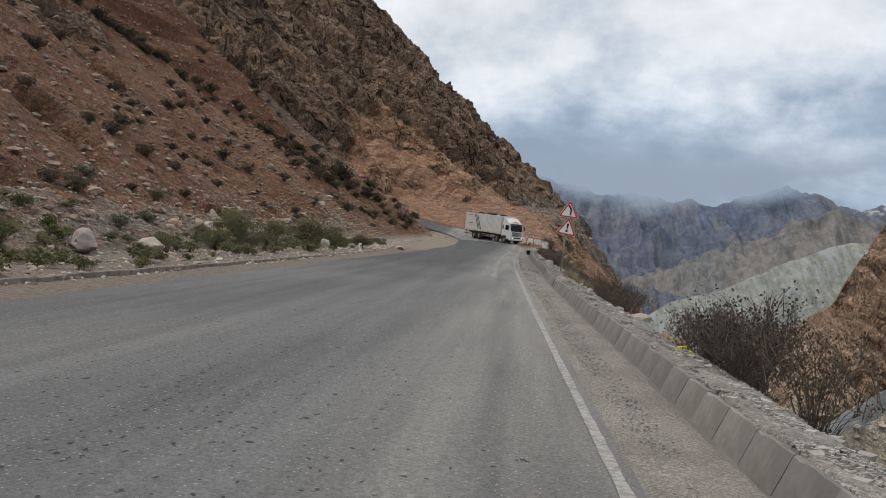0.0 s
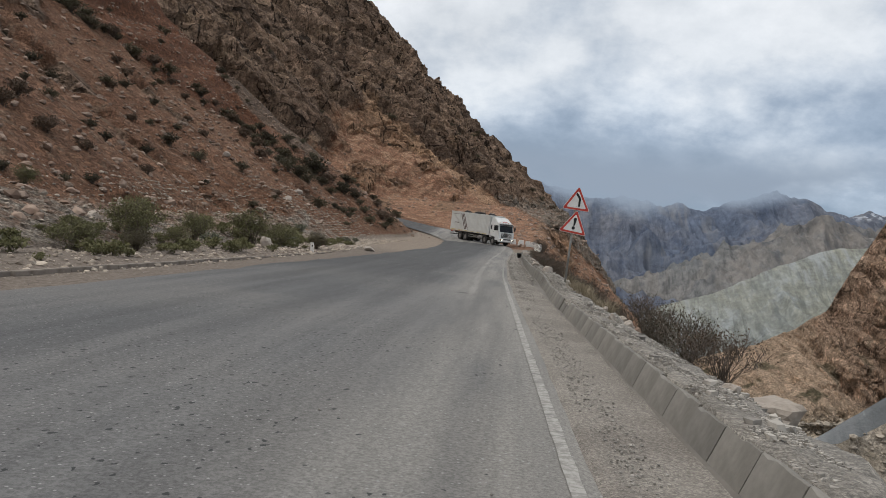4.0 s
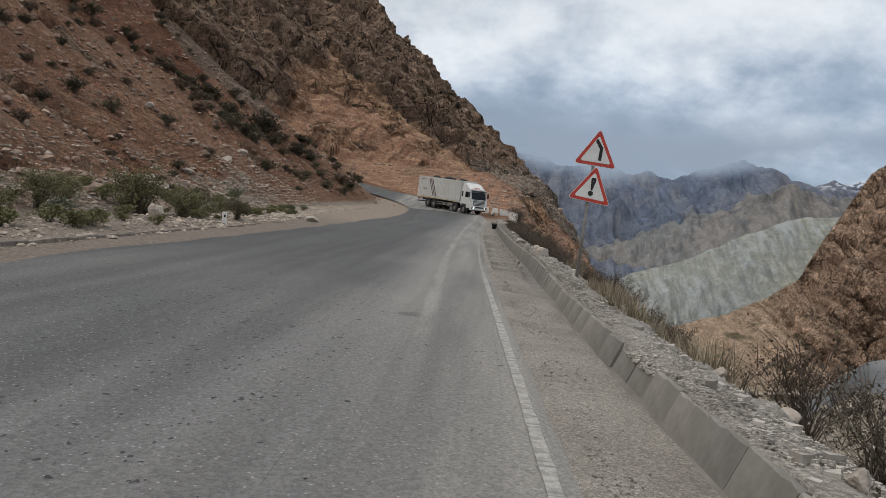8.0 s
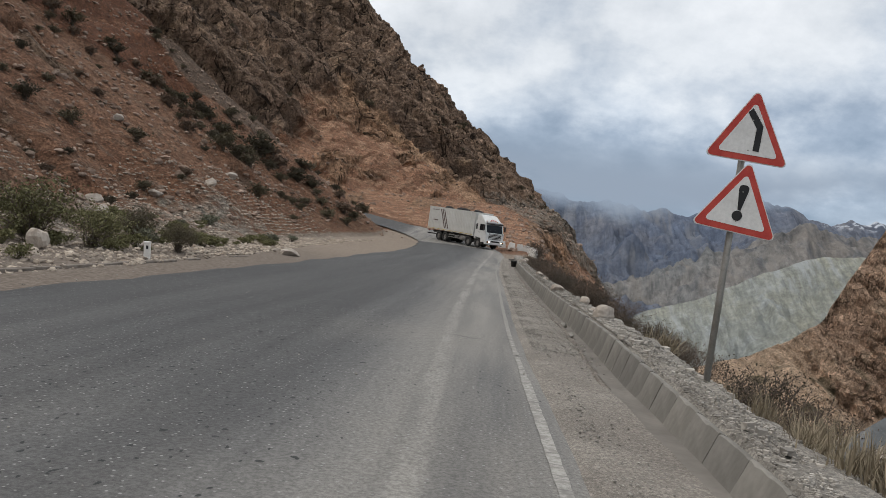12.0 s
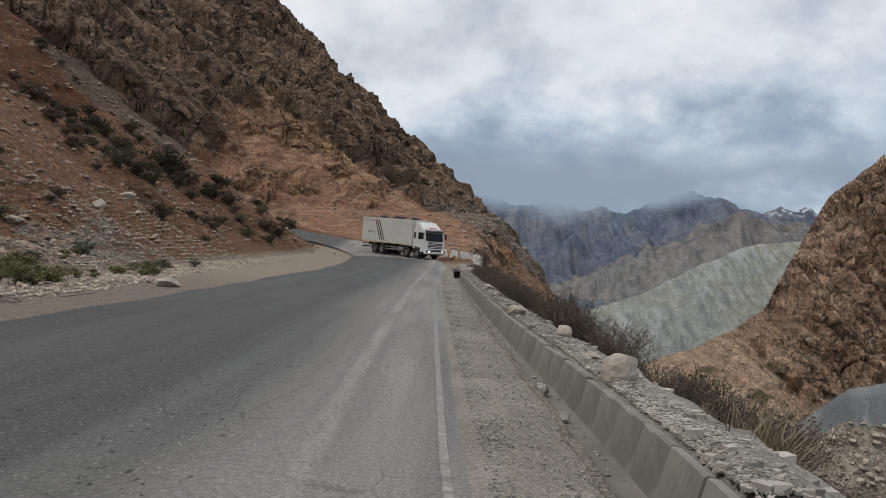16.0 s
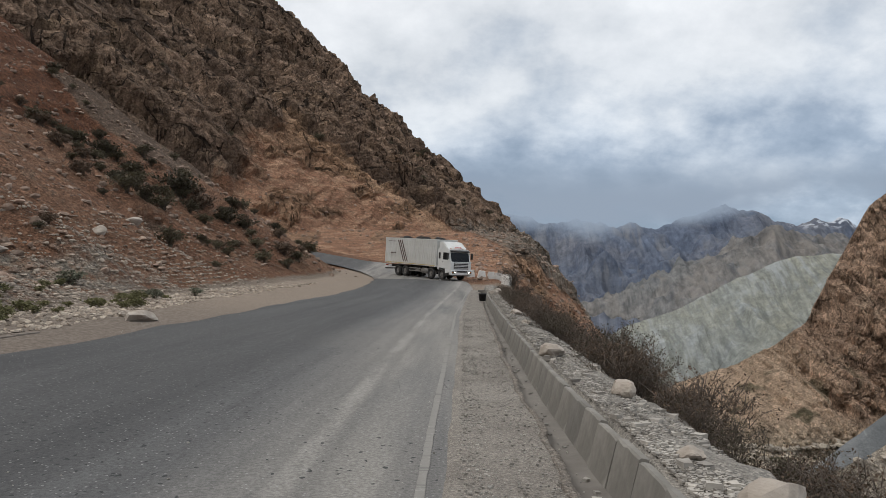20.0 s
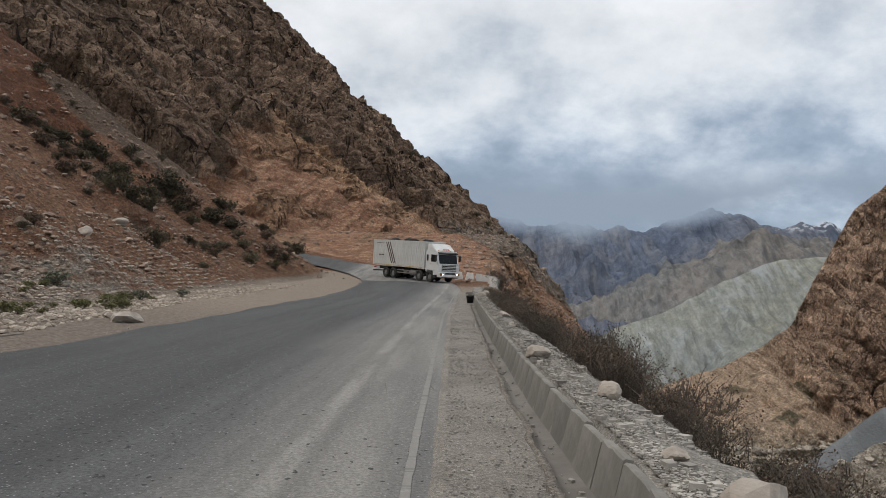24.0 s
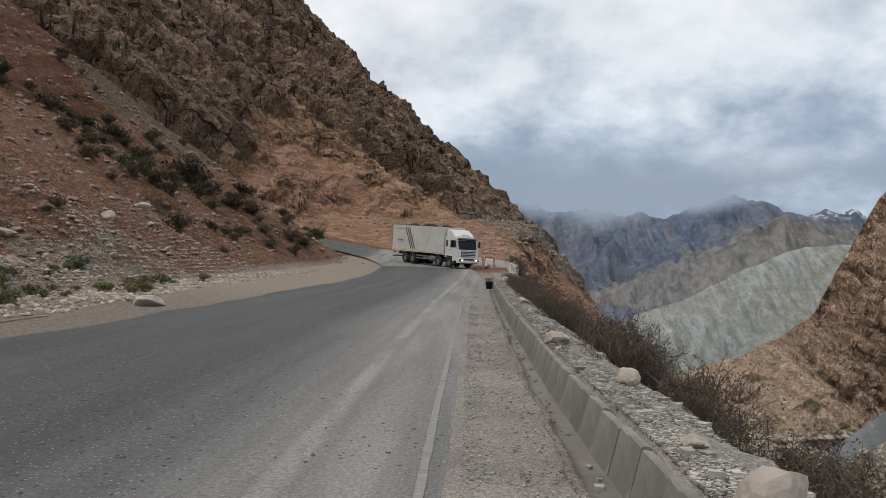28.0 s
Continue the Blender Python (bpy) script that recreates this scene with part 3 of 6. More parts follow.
def masks(x, y, z):
    far_side = ease(y, 118, 150)
    d = toe_far(y) - x
    cut_line = 33.4 - .65 * (x + 37.6)
    wob = fbm(x / 9, z / 9, 3, 3) * 6
    past = y - np.interp(x, [-40, -30, -20, -12, -5, 2, 12], [166, 158, 148, 138, 128, 117, 112])
    cut = ease(cut_line - z + wob * .10, -.4, .9) * ease(x + 42 + wob, -3, 4) * ease(past, 0, 3) * (1 - ease(y, 206, 216))
    near = 1 - far_side
    sandy = near * ease(y + wob * .5, 109.5, 112.5) * ease(z, 9, 12) * (1 - ease(z, 19, 23))
    scarp = near * (1 - sandy) * ease(z - np.interp(y, [76, 82, 95, 103, 110, 118], [26, 21, 15, 13, 14, 18]) + wob * .45, -1, 1.2) * ease(y + wob * .5, 76, 83)
    orange = np.maximum(cut, scarp)
    crag = far_side * ease(d + wob, 8, 18) * (1 - cut)
    crag = np.maximum(crag, ease(past, 1, 6) * (1 - cut) * .75)
    crag = np.maximum(crag, far_side * ease(lip(y) + 8 - x, 0, 4) * ease(x - lip(y) + 3, 0, 3) * .8)
    crag = np.maximum(crag, ease(z - (34 + wob), 0, 6) * (1 - far_side))
    # outcrops among the soil, and a rocky rib at the left of the cut
    crag = np.maximum(crag, .8 * ease(fbm(x / 5.5 + z / 9, y / 8, 3, 8), .12, .3) * ease(toe_near(y) - x, 4, 9) * (1 - far_side))
    crag = np.maximum(crag, .85 * cut * ease(fbm(x / 7, z / 5, 3, 18) + .012 * (-x - 14), .02, .22))
    crag = crag * (1 - .9 * scarp) * (1 - .9 * sandy)
    # pale rim along the head of the cut, a lit ledge put into colour
    rim = ease(past, 0, 3) * (1 - ease(np.abs(z - cut_line + 1.6 + wob * .18), .9, 2.4)) * ease(x + 44, 0, 4) * (1 - ease(x, -8, -2))
    return orange, np.clip(crag, 0, 1), far_side, scarp, sandy, rim, cut_line


def spaced(*runs):
    return np.unique(np.round(np.concatenate([np.arange(a, b + 1e-6, s) for a, b, s in runs]), 3))


GX = spaced((-320, -150, 5), (-150, -80, .9), (-80, -62, .6), (-62, -8, .38), (-8, 3, .55), (3, 45, .6), (45, 130, 2.5))
GY = spaced((-80, -12, 3), (-12, 118, .55), (118, 262, .42), (262, 480, 5))


def raise_ground():
    X, Y = np.meshgrid(GX, GY)
    Z = lay(X, Y)
    orange, crag, far_side, scarp, sandy, rim, cut_line = masks(X, Y, Z)
    gap = road_gap(X, Y)
    bed = ease(gap, 4.6, 7.5)
    flat = 1 - bed
    edge = level(Y)
    hill = ease(np.maximum(toe_near(Y) - X, toe_far(Y) - X), 0, 5) * bed
    slope = ease(X - lip(Y), -.5, 3)
    # broken rock: blocks of two sizes, tilted beds, joints cut in
    u, v = Y * .75 + X * .25, Z + .25 * X
    u2, v2 = u + .3 * v + fbm(u / 9, v / 9, 2, 40) * 1.6, v - .15 * u + fbm(u / 9, v / 9, 2, 50) * 1.6
    w1, j1 = blocks(u2 / 6.0, v2 / 8.5, 2)
    w2, j2 = blocks(u2 / 2.3, v2 / 3.2, 7)
    rocky = w1 * 3.4 * ease(j1, -.02, .05) + w2 * 1.2 * ease(j2, -.02, .10) - (1 - ease(j1, 0, .09)) * 2.6 - (1 - ease(j2, 0, .15)) * 1.2
    rocky = rocky + fbm(u / 24, v / 24, 3, 60) * 4.5 + fbm(u / 1.6, v / 1.6, 2, 66) * .25 - .7 * far_side
    gully = fbm(Y / 7, Z / 30, 4, 70) * 1.5 + fbm(Y / 2.2, Z / 6, 3, 75) * .5 + fbm(X / .9, Y / .9, 2, 76) * .22
    ribs = np.abs(fbm((X + .4 * Z) / 5, Z / 25, 3, 80)) * -2.6 + fbm(X / 2.2, Z / 2.2, 3, 81) * 1.0
    # deep clefts and ledges through the crags
    cleft = 1 - ease(np.abs(fbm((u2 + .15 * v2) / 12, v2 / 46, 3, 120)), .004, .04)
    ledge = 1 - ease(np.abs(fbm(u2 / 42, (v2 - .2 * u2) / 10, 3, 125)), .004, .045)
    rocky = rocky - cleft * 3.2 - ledge * 1.6
    # thin beds that dip with the skyline, on the far shoulder of the mountain
    dip = Z + .72 * X + fbm(X / 6, Z / 6, 3, 84) * 2.2
    beds = (np.abs(fbm(dip / 1.5, (X - Z) / 9, 3, 86)) * -3.2 + .6) * ease(X, -62, -40) + fbm(X / 1.1, Z / 1.1, 3, 88) * .55
    rocky = rocky * (1 - .35 * ease(X, -58, -30) * far_side) + beds * far_side
    # the crags stand forward over the head of the cut
    rocky = rocky + far_side * 2.4 * ease(Z - cut_line, -.2, 1.0) * (1 - ease(Z - cut_line, 3, 16)) * ease(X, -46, -40)
    push = crag * rocky + (1 - crag) * (orange * ribs + (1 - orange) * gully)
    push = push * np.maximum(hill, slope) * ease(Y, -200, -20)
    away = np.where(slope > hill, .6, 1.0)
    nx, ny, nz = .62 * away, -.30 * far_side, .66
    P = np.stack([X + push * nx, Y + push * ny, Z + push * nz], -1)
    # the bed of the road and the verge
    rough = fbm(X / 1.7, Y / 1.7, 3, 90) * .16 * bed + .05 * bed
    P[..., 2] += rough * (1 - hill)
    P[..., 2] = P[..., 2] * bed + (edge - .12) * flat
    right = ease(X, -3, -1) * (1 - ease(X - lip(Y), .2, 1.2)) * (1 - ease(Y, 96, 104))
    P[..., 2] = P[..., 2] * (1 - right) + np.minimum(P[..., 2], edge - .45) * right
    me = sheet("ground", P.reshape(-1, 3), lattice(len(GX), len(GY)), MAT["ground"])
    soft = (np.maximum(crag, orange * (1 - scarp) * .8)[:-1, :-1] < .35).ravel()
    me.polygons.foreach_set("use_smooth", soft)
    veg = .55 * (1 - crag) * (1 - orange) * ease(fbm(X / 5, Y / 5, 3, 95), -.1, .35) * bed * ease(8 - np.abs(toe_near(Y) - X - 3), 0, 5) * (1 - far_side)
    pale = bed * (1 - orange) * np.maximum(ease(7 - np.abs(toe_near(Y) - X - 2), 0, 6) * (1 - far_side) * .6 * (1 - ease(Y, 70, 100) * .7), far_side * (1 - ease(toe_far(Y) - X, 5, 12)) * .6)
    pale = np.maximum(pale, .1 * crag)
    for key, val in (("dirt", np.maximum((1 - ease(gap, 7.5, 10.5)) * (1 - ease(Y, 96, 118)), (X < -3) * (1 - ease(toe_near(Y) - X, -.5, 1.5)) * (1 - ease(Y, 124, 130)))), ("orange", orange), ("rock", crag), ("veg", veg), ("pale", pale), ("scarp", scarp), ("sandy", sandy), ("rim", rim)):
        at = me.attributes.new(key, "FLOAT", "POINT")
        at.data.foreach_set("value", val.astype(np.float32).ravel())
    tagged(new("ground", me), "red-brown mountainside with scree, crags and a road bench", "ground", kind="structure")
    return P


GROUND = raise_ground()


def ground_at(x, y):
    """The height of the finished ground under a place, by the corner of the sheet that lies nearest."""
    i, j = np.searchsorted(GX, x), np.searchsorted(GY, y)
    i, j = min(max(i, 3), len(GX) - 4), min(max(j, 3), len(GY) - 4)
    near = GROUND[j - 3:j + 4, i - 3:i + 4].reshape(-1, 3)
    k = np.argmin((near[:, 0] - x) ** 2 + (near[:, 1] - y) ** 2)
    return float(near[k, 2])


# ---- road, shoulder, line, ditch, wall ----
def ribbon(name, ys, columns, material, label, category, kind="structure", wobble=0.0, parent=None):
    """A strip along the road: columns give x and z for an array of y."""
    rows = [c(ys) for c in columns]
    V = np.stack([np.stack([x + wobble * fbm(ys / .6 + k * 7, ys * 0 + k, 3, 11 + k) * (0 < k < len(rows) - 1), ys, z], -1) for k, (x, z) in enumerate(rows)], 1)
    ob = new(name, sheet(name, V.reshape(-1, 3), lattice(len(columns), len(ys)), material))
    ob.parent = parent
    return tagged(ob, label, category, kind=kind)


def road_sheet():
    pts = []
    for (ax, ay), (bx, by) in zip(ROAD[:-1], ROAD[1:]):
        n = max(2, int(math.hypot(bx - ax, by - ay) / 1.0))
        pts += [(ax + (bx - ax) * k / n, ay + (by - ay) * k / n) for k in range(n)]
    P = np.array(pts + [ROAD[-1]])
    k = np.ones(9) / 9
    P = np.stack([np.convolve(np.pad(P[:, i], 4, "edge"), k, "valid") for i in (0, 1)], -1)
    T = np.gradient(P, axis=0)
    T /= np.linalg.norm(T, axis=1)[:, None]
    N = np.stack([T[:, 1], -T[:, 0]], -1)
    y = P[:, 1]
    half_r = np.where(y < 98, line_x(y) + .31 - P[:, 0], 4.2)
    half_l = np.interp(y, [-60, 5, 60, 75, 95, 110, 125, 170], [4.0, 3.85, 4.1, 4.5, 4.6, 4.6, 4.2, 4.0])
    half_r = half_r + fbm(y / 1.3, y * 0, 3, 31) * .05
    half_l = half_l + fbm(y / 1.6, y * 0 + 4, 3, 37) * .3
    V = []
    for c in np.linspace(-1, 1, 41):
        off = np.where(c < 0, c * half_l, c * half_r)
        x, yy = P[:, 0] + N[:, 0] * off, P[:, 1] + N[:, 1] * off
        z = level(yy * .5 + P[:, 1] * .5) + .0 + .018 * (1 - c * c) + fbm(x / 2.5, yy / 6, 3, 41) * .02 - (abs(c) > .99) * .05
        V.append(np.stack([x, yy, z], -1))
    V = np.stack(V, 1)
    me = sheet("road", V.reshape(-1, 3), lattice(41, len(P)), MAT["asphalt"])
    at = me.attributes.new("beside", "FLOAT", "POINT")
    at.data.foreach_set("value", (V[..., 0] - line_x(V[..., 1]) + 10 * (V[..., 1] > 112)).astype(np.float32).ravel())
    tagged(new("road", me), "worn grey asphalt road bending left uphill", "road", kind="structure")


road_sheet()
YS = np.arange(-30, 96.01, .25)
open_ditch = lambda y: ease(y, 33, 38.5)
lip_x = lambda y: wall_x(y) - np.interp(y, [31, 37, 48, 58], [.03, .37, .30, .25]) + fbm(y / .7, y * 0, 3, 8) * .06 * open_ditch(y)
ribbon("shoulder", YS, [
    lambda y: (line_x(y) + .12, level(y) - .03 + 0 * y),
    lambda y: (line_x(y) + .21, level(y) + .012 + fbm(y / .5, y * 0, 3, 5) * .006),
    lambda y: (line_x(y) * .5 + (wall_x(y) - .35) * .5, level(y) + .014 + fbm(y / .8, y * 0, 3, 6) * .02),
    lambda y: (lip_x(y) - .07, level(y) + .006 - .008 * open_ditch(y) + fbm(y / .6, y * 0, 3, 7) * .03),
    lambda y: (lip_x(y), level(y) + .004 - .03 * open_ditch(y) + fbm(y / .6, y * 0, 3, 7) * .03),
], MAT["dirt"], "dusty dirt shoulder beside the asphalt", "shoulder", wobble=.06)
ribbon("ditch", YS, [
    lambda y: (lip_x(y), level(y) + .004 - .03 * open_ditch(y) + fbm(y / .6, y * 0, 3, 7) * .03),
    lambda y: (lip_x(y) + .01 + .035 * open_ditch(y), level(y) + .004 - .125 * open_ditch(y) + fbm(y / .6, y * 0, 3, 7) * .03 * (1 - open_ditch(y))),
    lambda y: (wall_x(y) - .01 - .12 * open_ditch(y), level(y) + .006 - .140 * open_ditch(y) + fbm(y / .9, y * 0, 3, 12) * .01),
    lambda y: (wall_x(y) + .03 - .04 * open_ditch(y), level(y) + .012 - .125 * open_ditch(y) + fbm(y / .7, y * 0, 3, 13) * .012),
], MAT["wet"], "narrow concrete drain floored with silt", "drain")
ribbon("drain_lip", np.arange(36, 94.01, .25), [
    lambda y: (lip_x(y) - .065, level(y) - .06 + 0 * y),
    lambda y: (lip_x(y) - .06 + fbm(y / .4, y * 0 + 5, 3, 55) * .03, level(y) + .008 + fbm(y / .5, y * 0 + 2, 3, 51) * .02),
    lambda y: (lip_x(y) + .012 + fbm(y / .4, y * 0 + 8, 3, 52) * .02, level(y) + .006 + fbm(y / .5, y * 0 + 2, 3, 53) * .02),
    lambda y: (lip_x(y) + .02, level(y) - .2 + 0 * y),
], MAT["grit"], "worn concrete lip along the drain", "kerb")
ribbon("berm", np.arange(-30, 100.01, .125), [
    lambda y: (wall_x(y) + .08, level(y) + .02 + 0 * y),
    lambda y: (wall_x(y) + .19, level(y) + wall_h(y) - .012 + fbm(y / .3, y * 0, 3, 24) * .02),
    lambda y: (wall_x(y) + .33, level(y) + wall_h(y) + fbm(y / .35, y * 0 + 2, 3, 25) * .06),
    lambda y: (wall_x(y) + .48, level(y) + .255 + fbm(y / .5, y * 0, 3, 14) * .09),
    lambda y: (wall_x(y) + .72, level(y) + .19 + fbm(y / .6, y * 0 + 3, 3, 15) * .14),
    lambda y: (wall_x(y) + 1.02, level(y) + .08 + fbm(y / .7, y * 0 + 6, 3, 16) * .18),
    lambda y: (wall_x(y) + 1.42, level(y) - .22 + fbm(y / .8, y * 0 + 9, 3, 17) * .24),
    lambda y: (wall_x(y) + 2.5, level(y) - 1.15 + fbm(y / .9, y * 0 + 12, 3, 18) * .3),
    lambda y: (wall_x(y) + 4.1, level(y) - 2.9 + fbm(y / .9, y * 0 + 15, 3, 19) * .3),
], MAT["berm"], "pale gravel berm falling to the valley", "berm", wobble=.1)


def painted_line(name, label, across, start, end, half, wear, seed):
    """An edge line, with ragged edges, broken through where it is most worn."""
    V, F = [], []
    rnd = random.Random(seed)
    y, whole = start, False
    while y < end:
        worn = rnd.random() < wear(y)
        w = half(y) - .010 * rnd.random()
        x = float(across(y))
        c = (x + 3.95) / (x + 4.37) if x > -3 else (x + 3.95) / 3.95
        z = float(level(y) + .018 * (1 - c * c) + fbm(np.array([x / 2.5]), np.array([y / 6]), 3, 41)[0] * .02) + .007
        V += [(x - w, y, z), (x + w - .008 * rnd.random(), y, z)]
        i = len(V)
        if whole and not worn:
            F.append((i - 4, i - 3, i - 1, i - 2))
        whole = True
        y += .16 + .06 * rnd.random()
    tagged(new(name, sheet(name, V, F, MAT["line"])), label, "road marking", kind="structure")


painted_line("edge_line", "worn white painted edge line", line_x, -12, 97, lambda y: .056 if y < 36 else .043, lambda y: 0 if y < 36 else .02 if y < 62 else .3, 4)


# ---- the low wall on the valley side: slabs with open joints ----
def slab(length, height, foot, seed):
    rnd = random.Random(seed)
    bm = bmesh.new()
    n = 6
    rows = []
    for k in range(n + 1):
        y = length * k / n
        chip = (rnd.random() ** 3) * .035
        lift = (rnd.random() - .5) * .006
        rows.append([bm.verts.new(p) for p in (
            (0, y, -foot), (.004, y, height - .010 - chip * .7), (.016 + chip * .3, y, height + lift - chip * .25), (.075, y, height + lift), (.09, y, -foot))])
    for a, b in zip(rows[:-1], rows[1:]):
        for i in range(4):
            bm.faces.new((a[i], b[i], b[i + 1], a[i + 1]))
    bm.faces.new(rows[0])
    bm.faces.new(rows[-1][::-1])
    bmesh.ops.recalc_face_normals(bm, faces=bm.faces)
    me = bpy.data.meshes.new("wall_slab")
    bm.to_mesh(me)
    bm.free()
    me.materials.append(MAT["concrete"])
    return me


def valley_wall():
    wall = thing("low_wall", Matrix.Identity(4), "low grey concrete wall of cracked slabs beside the drain", "wall", kind="structure")
    kinds = [[slab(.690, h + .005 * (k % 3 - 1), .34, k) for k in range(7)] for h in (.338, .318, .292)]
    rnd = random.Random(9)
    y = -6.0
    while y < 93.5:
        ob = new("wall_slab", rnd.choice(kinds[0 if y < 14 else 1 if y < 31 else 2]))
        ob.parent = wall
        a, b = float(wall_x(y)), float(wall_x(y + .7))
        lean = rnd.gauss(0, .15)
        sunk = .0 if not 25.2 < y < 26.7 else .05
        ob.matrix_world = pose(a + rnd.gauss(0, .004), y, float(level(y)) + rnd.gauss(0, .003) - sunk, rnd.gauss(0, .2), float(np.interp(y, [32, 41], [23, 13])) + lean * 2, math.degrees(math.atan2(-(b - a), .7)) + rnd.gauss(0, .2))
        y += .70
    # the drain's sump at the far end
    sump = box((.62, .10, .5), (.95, 93.9, .05), .02)
    box((.10, .6, .5), (.62, 93.6, .05), .02, sump)
    part("sump", sump, MAT["concrete"], wall)


valley_wall()


def left_kerb():
    kerb = thing("roadside_kerb", Matrix.Identity(4), "row of low worn concrete kerb stones half buried", "kerb", kind="structure")
    bm = box((.16, .94, .34), (0, 0, -.06), .02)
    me = bpy.data.meshes.new("kerb_stone")
    bm.to_mesh(me)
    bm.free()
    me.materials.append(MAT["kerb"])
    rnd = random.Random(3)
    for k in range(56):
        y = 2 + k * .985
        if y > 46 and rnd.random() < .3:
            continue
        ob = new("kerb_stone", me)
        ob.parent = kerb
        x = -9.75 + .25 * math.sin(y * .07) + rnd.gauss(0, .02)
        ob.matrix_world = pose(x, y, -.055 + float(level(y)) - .02 * rnd.random() - .0012 * y, rnd.gauss(0, 1), rnd.gauss(0, 2), rnd.gauss(0, 1.2))


left_kerb()


# ---- traffic sign ----
def tri(side, r, n=5):
    """A triangle on its base with rounded corners, in x and z about its middle."""
    h = side * math.sqrt(3) / 2
    out = []
    for k, (cx, cz) in enumerate([(0, h * 2 / 3), (side / 2, -h / 3), (-side / 2, -h / 3)]):
        to = Vector((-cx, -cz)).normalized()
        ox, oz = cx + to.x * 2 * r, cz + to.y * 2 * r
        mid = math.atan2(cz, cx)
        for i in range(n):
            a = mid + radians(60) - radians(120) * i / (n - 1)
            out.append((ox + r * math.cos(a), oz + r * math.sin(a)))
    return out


def triangle_plate(post, at, turn, symbol, label):
    plate = part("sign_plate", prism(tri(.96, .045), .012), MAT["sign_rim"], post, label)
    plate.matrix_world = post.matrix_world @ pose(*at, 0, turn[0], turn[1])
    for name, size, r, y, mat in (("red_border", .925, .04, -.004, "sign_red"), ("white_field", .69, .03, -.008, "sign_white")):
        p = part(name, prism(tri(size, r), .004), MAT[mat], plate)
        p.location = (0, y, 0)
    for pts in symbol:
        p = part("symbol", prism(pts, .004), MAT["sign_black"], plate)
        p.location = (0, -.012, 0)
    for x, z in ((0, .19), (0, -.15)):
        b = part("bolt", rod((x, -.015, z), (x, -.009, z), .008, 8), MAT["steel"], plate)
    bracket = part("bracket", box((.12, .05, .03), (0, .035, 0), .005), MAT["steel"], plate)
    return plate


def warning_sign():
    foot = Vector((1.87, 36.18, -.25))
    post = thing("warning_sign", Matrix.Translation(foot), "leaning steel post with two red-bordered triangular warning signs", "traffic sign")
    up = Vector((.17, .06, 3.95)).normalized()
    part("post", rod((0, 0, 0), up * 3.62, .038, 14), MAT["steel"], post, "grey steel tube, dented and leaning", True)
    part("cap", rod(up * 3.61, up * 3.63, .040, 14), MAT["steel"], post)
    base = -.26
    bend = [[(.052, base + .11), (.122, base + .11), (.122, base + .40), (.096, base + .435), (-.024, base + .585), (-.072, base + .53), (.052, base + .365)]]
    mark = [[(-.022, .0), (.012, .0), (.05, .235), (.045, .27), (.02, .288), (-.03, .288), (-.055, .27), (-.06, .235)],
            [(.058 * math.cos(a), -.085 + .058 * math.sin(a)) for a in [radians(22.5 * k) for k in range(16)]]]
    mark[0] = [(x + .012, z - .02) for x, z in mark[0]]
    triangle_plate(post, (.165, -.045, 3.25), (4, 2), bend, "white triangle with red border and left-bend mark")
    triangle_plate(post, (.13, -.052, 2.44), (7.5, -3), mark, "white triangle with red border and exclamation mark")


warning_sign()


# ---- white blocks on the outside of the bend, marker post ----
def barrier_blocks():
    bm = bmesh.new()
    prism([(-.42, -.25), (.42, -.25), (.40, .18), (.30, .72), (-.30, .72), (-.40, .18)], .38, bm)
    bmesh.ops.bevel(bm, geom=list(bm.edges), offset=.02, segments=1, affect="EDGES")
    me = bpy.data.meshes.new("barrier_block")
    bm.to_mesh(me)
    bm.free()
    me.materials.append(MAT["white_block"])
    spots = [(2.1, 106.4, 78), (2.25, 108.2, 74), (2.3, 110.1, 84), (2.2, 112, 62), (1.75, 113.9, 48), (1.1, 115.7, 38), (.2, 117.4, 30), (-.9, 119.0, 26), (-2.1, 120.6, 24), (-3.4, 122.3, 28), (-4.7, 124.1, 36)]
    rnd = random.Random(5)
    for x, y, a in spots:
        x += 1.0
        ob = new("barrier_block", me)
        ob.matrix_world = pose(x, y, float(level(y)) + .02, rnd.gauss(0, 2), rnd.gauss(0, 2.5), -a + 40 + rnd.gauss(0, 4))
        tagged(ob, "chipped white concrete barrier block beside the bend", "barrier block", "barrier blocks round the bend")


barrier_blocks()


def marker_post():
    post = thing("marker_post", pose(-10.15, 47.8, ground_at(-10.15, 47.8) - .05, 2, -3, 15), "short white concrete marker post on the verge", "marker post")
    part("shaft", box((.17, .13, .46), (0, 0, .25), .015), MAT["white_block"], post)
    part("cap", box((.18, .14, .07), (0, 0, .50), .02), MAT["white_block"], post)
    part("painted_mark", box((.06, .004, .10), (.01, -.069, .38)), MAT["sign_black"], post)


marker_post()


# ---- stones ----
def stone(seed, size, detail=2, cuts=11):
    """A broken stone: a round body cut flat by chance planes, roughened a little."""
    rnd = random.Random(seed)
    bm = bmesh.new()
    bmesh.ops.create_icosphere(bm, subdivisions=detail, radius=1)
    planes = [(Vector((rnd.gauss(0, 1), rnd.gauss(0, 1), rnd.gauss(0, 1))).normalized(), .52 + .36 * rnd.random()) for _ in range(cuts)]
    off = Vector((seed * 3.1, seed * 1.7, 0))
    for v in bm.verts:
        d = v.co.normalized()
        r = min([1.0] + [h / d.dot(n) for n, h in planes if d.dot(n) > .15])
        r *= 1 + .10 * noise.fractal(d * 2.4 + off, 1, 2, 3)
        v.co = Vector((d.x * r * size[0], d.y * r * size[1], d.z * r * size[2]))
    return bm


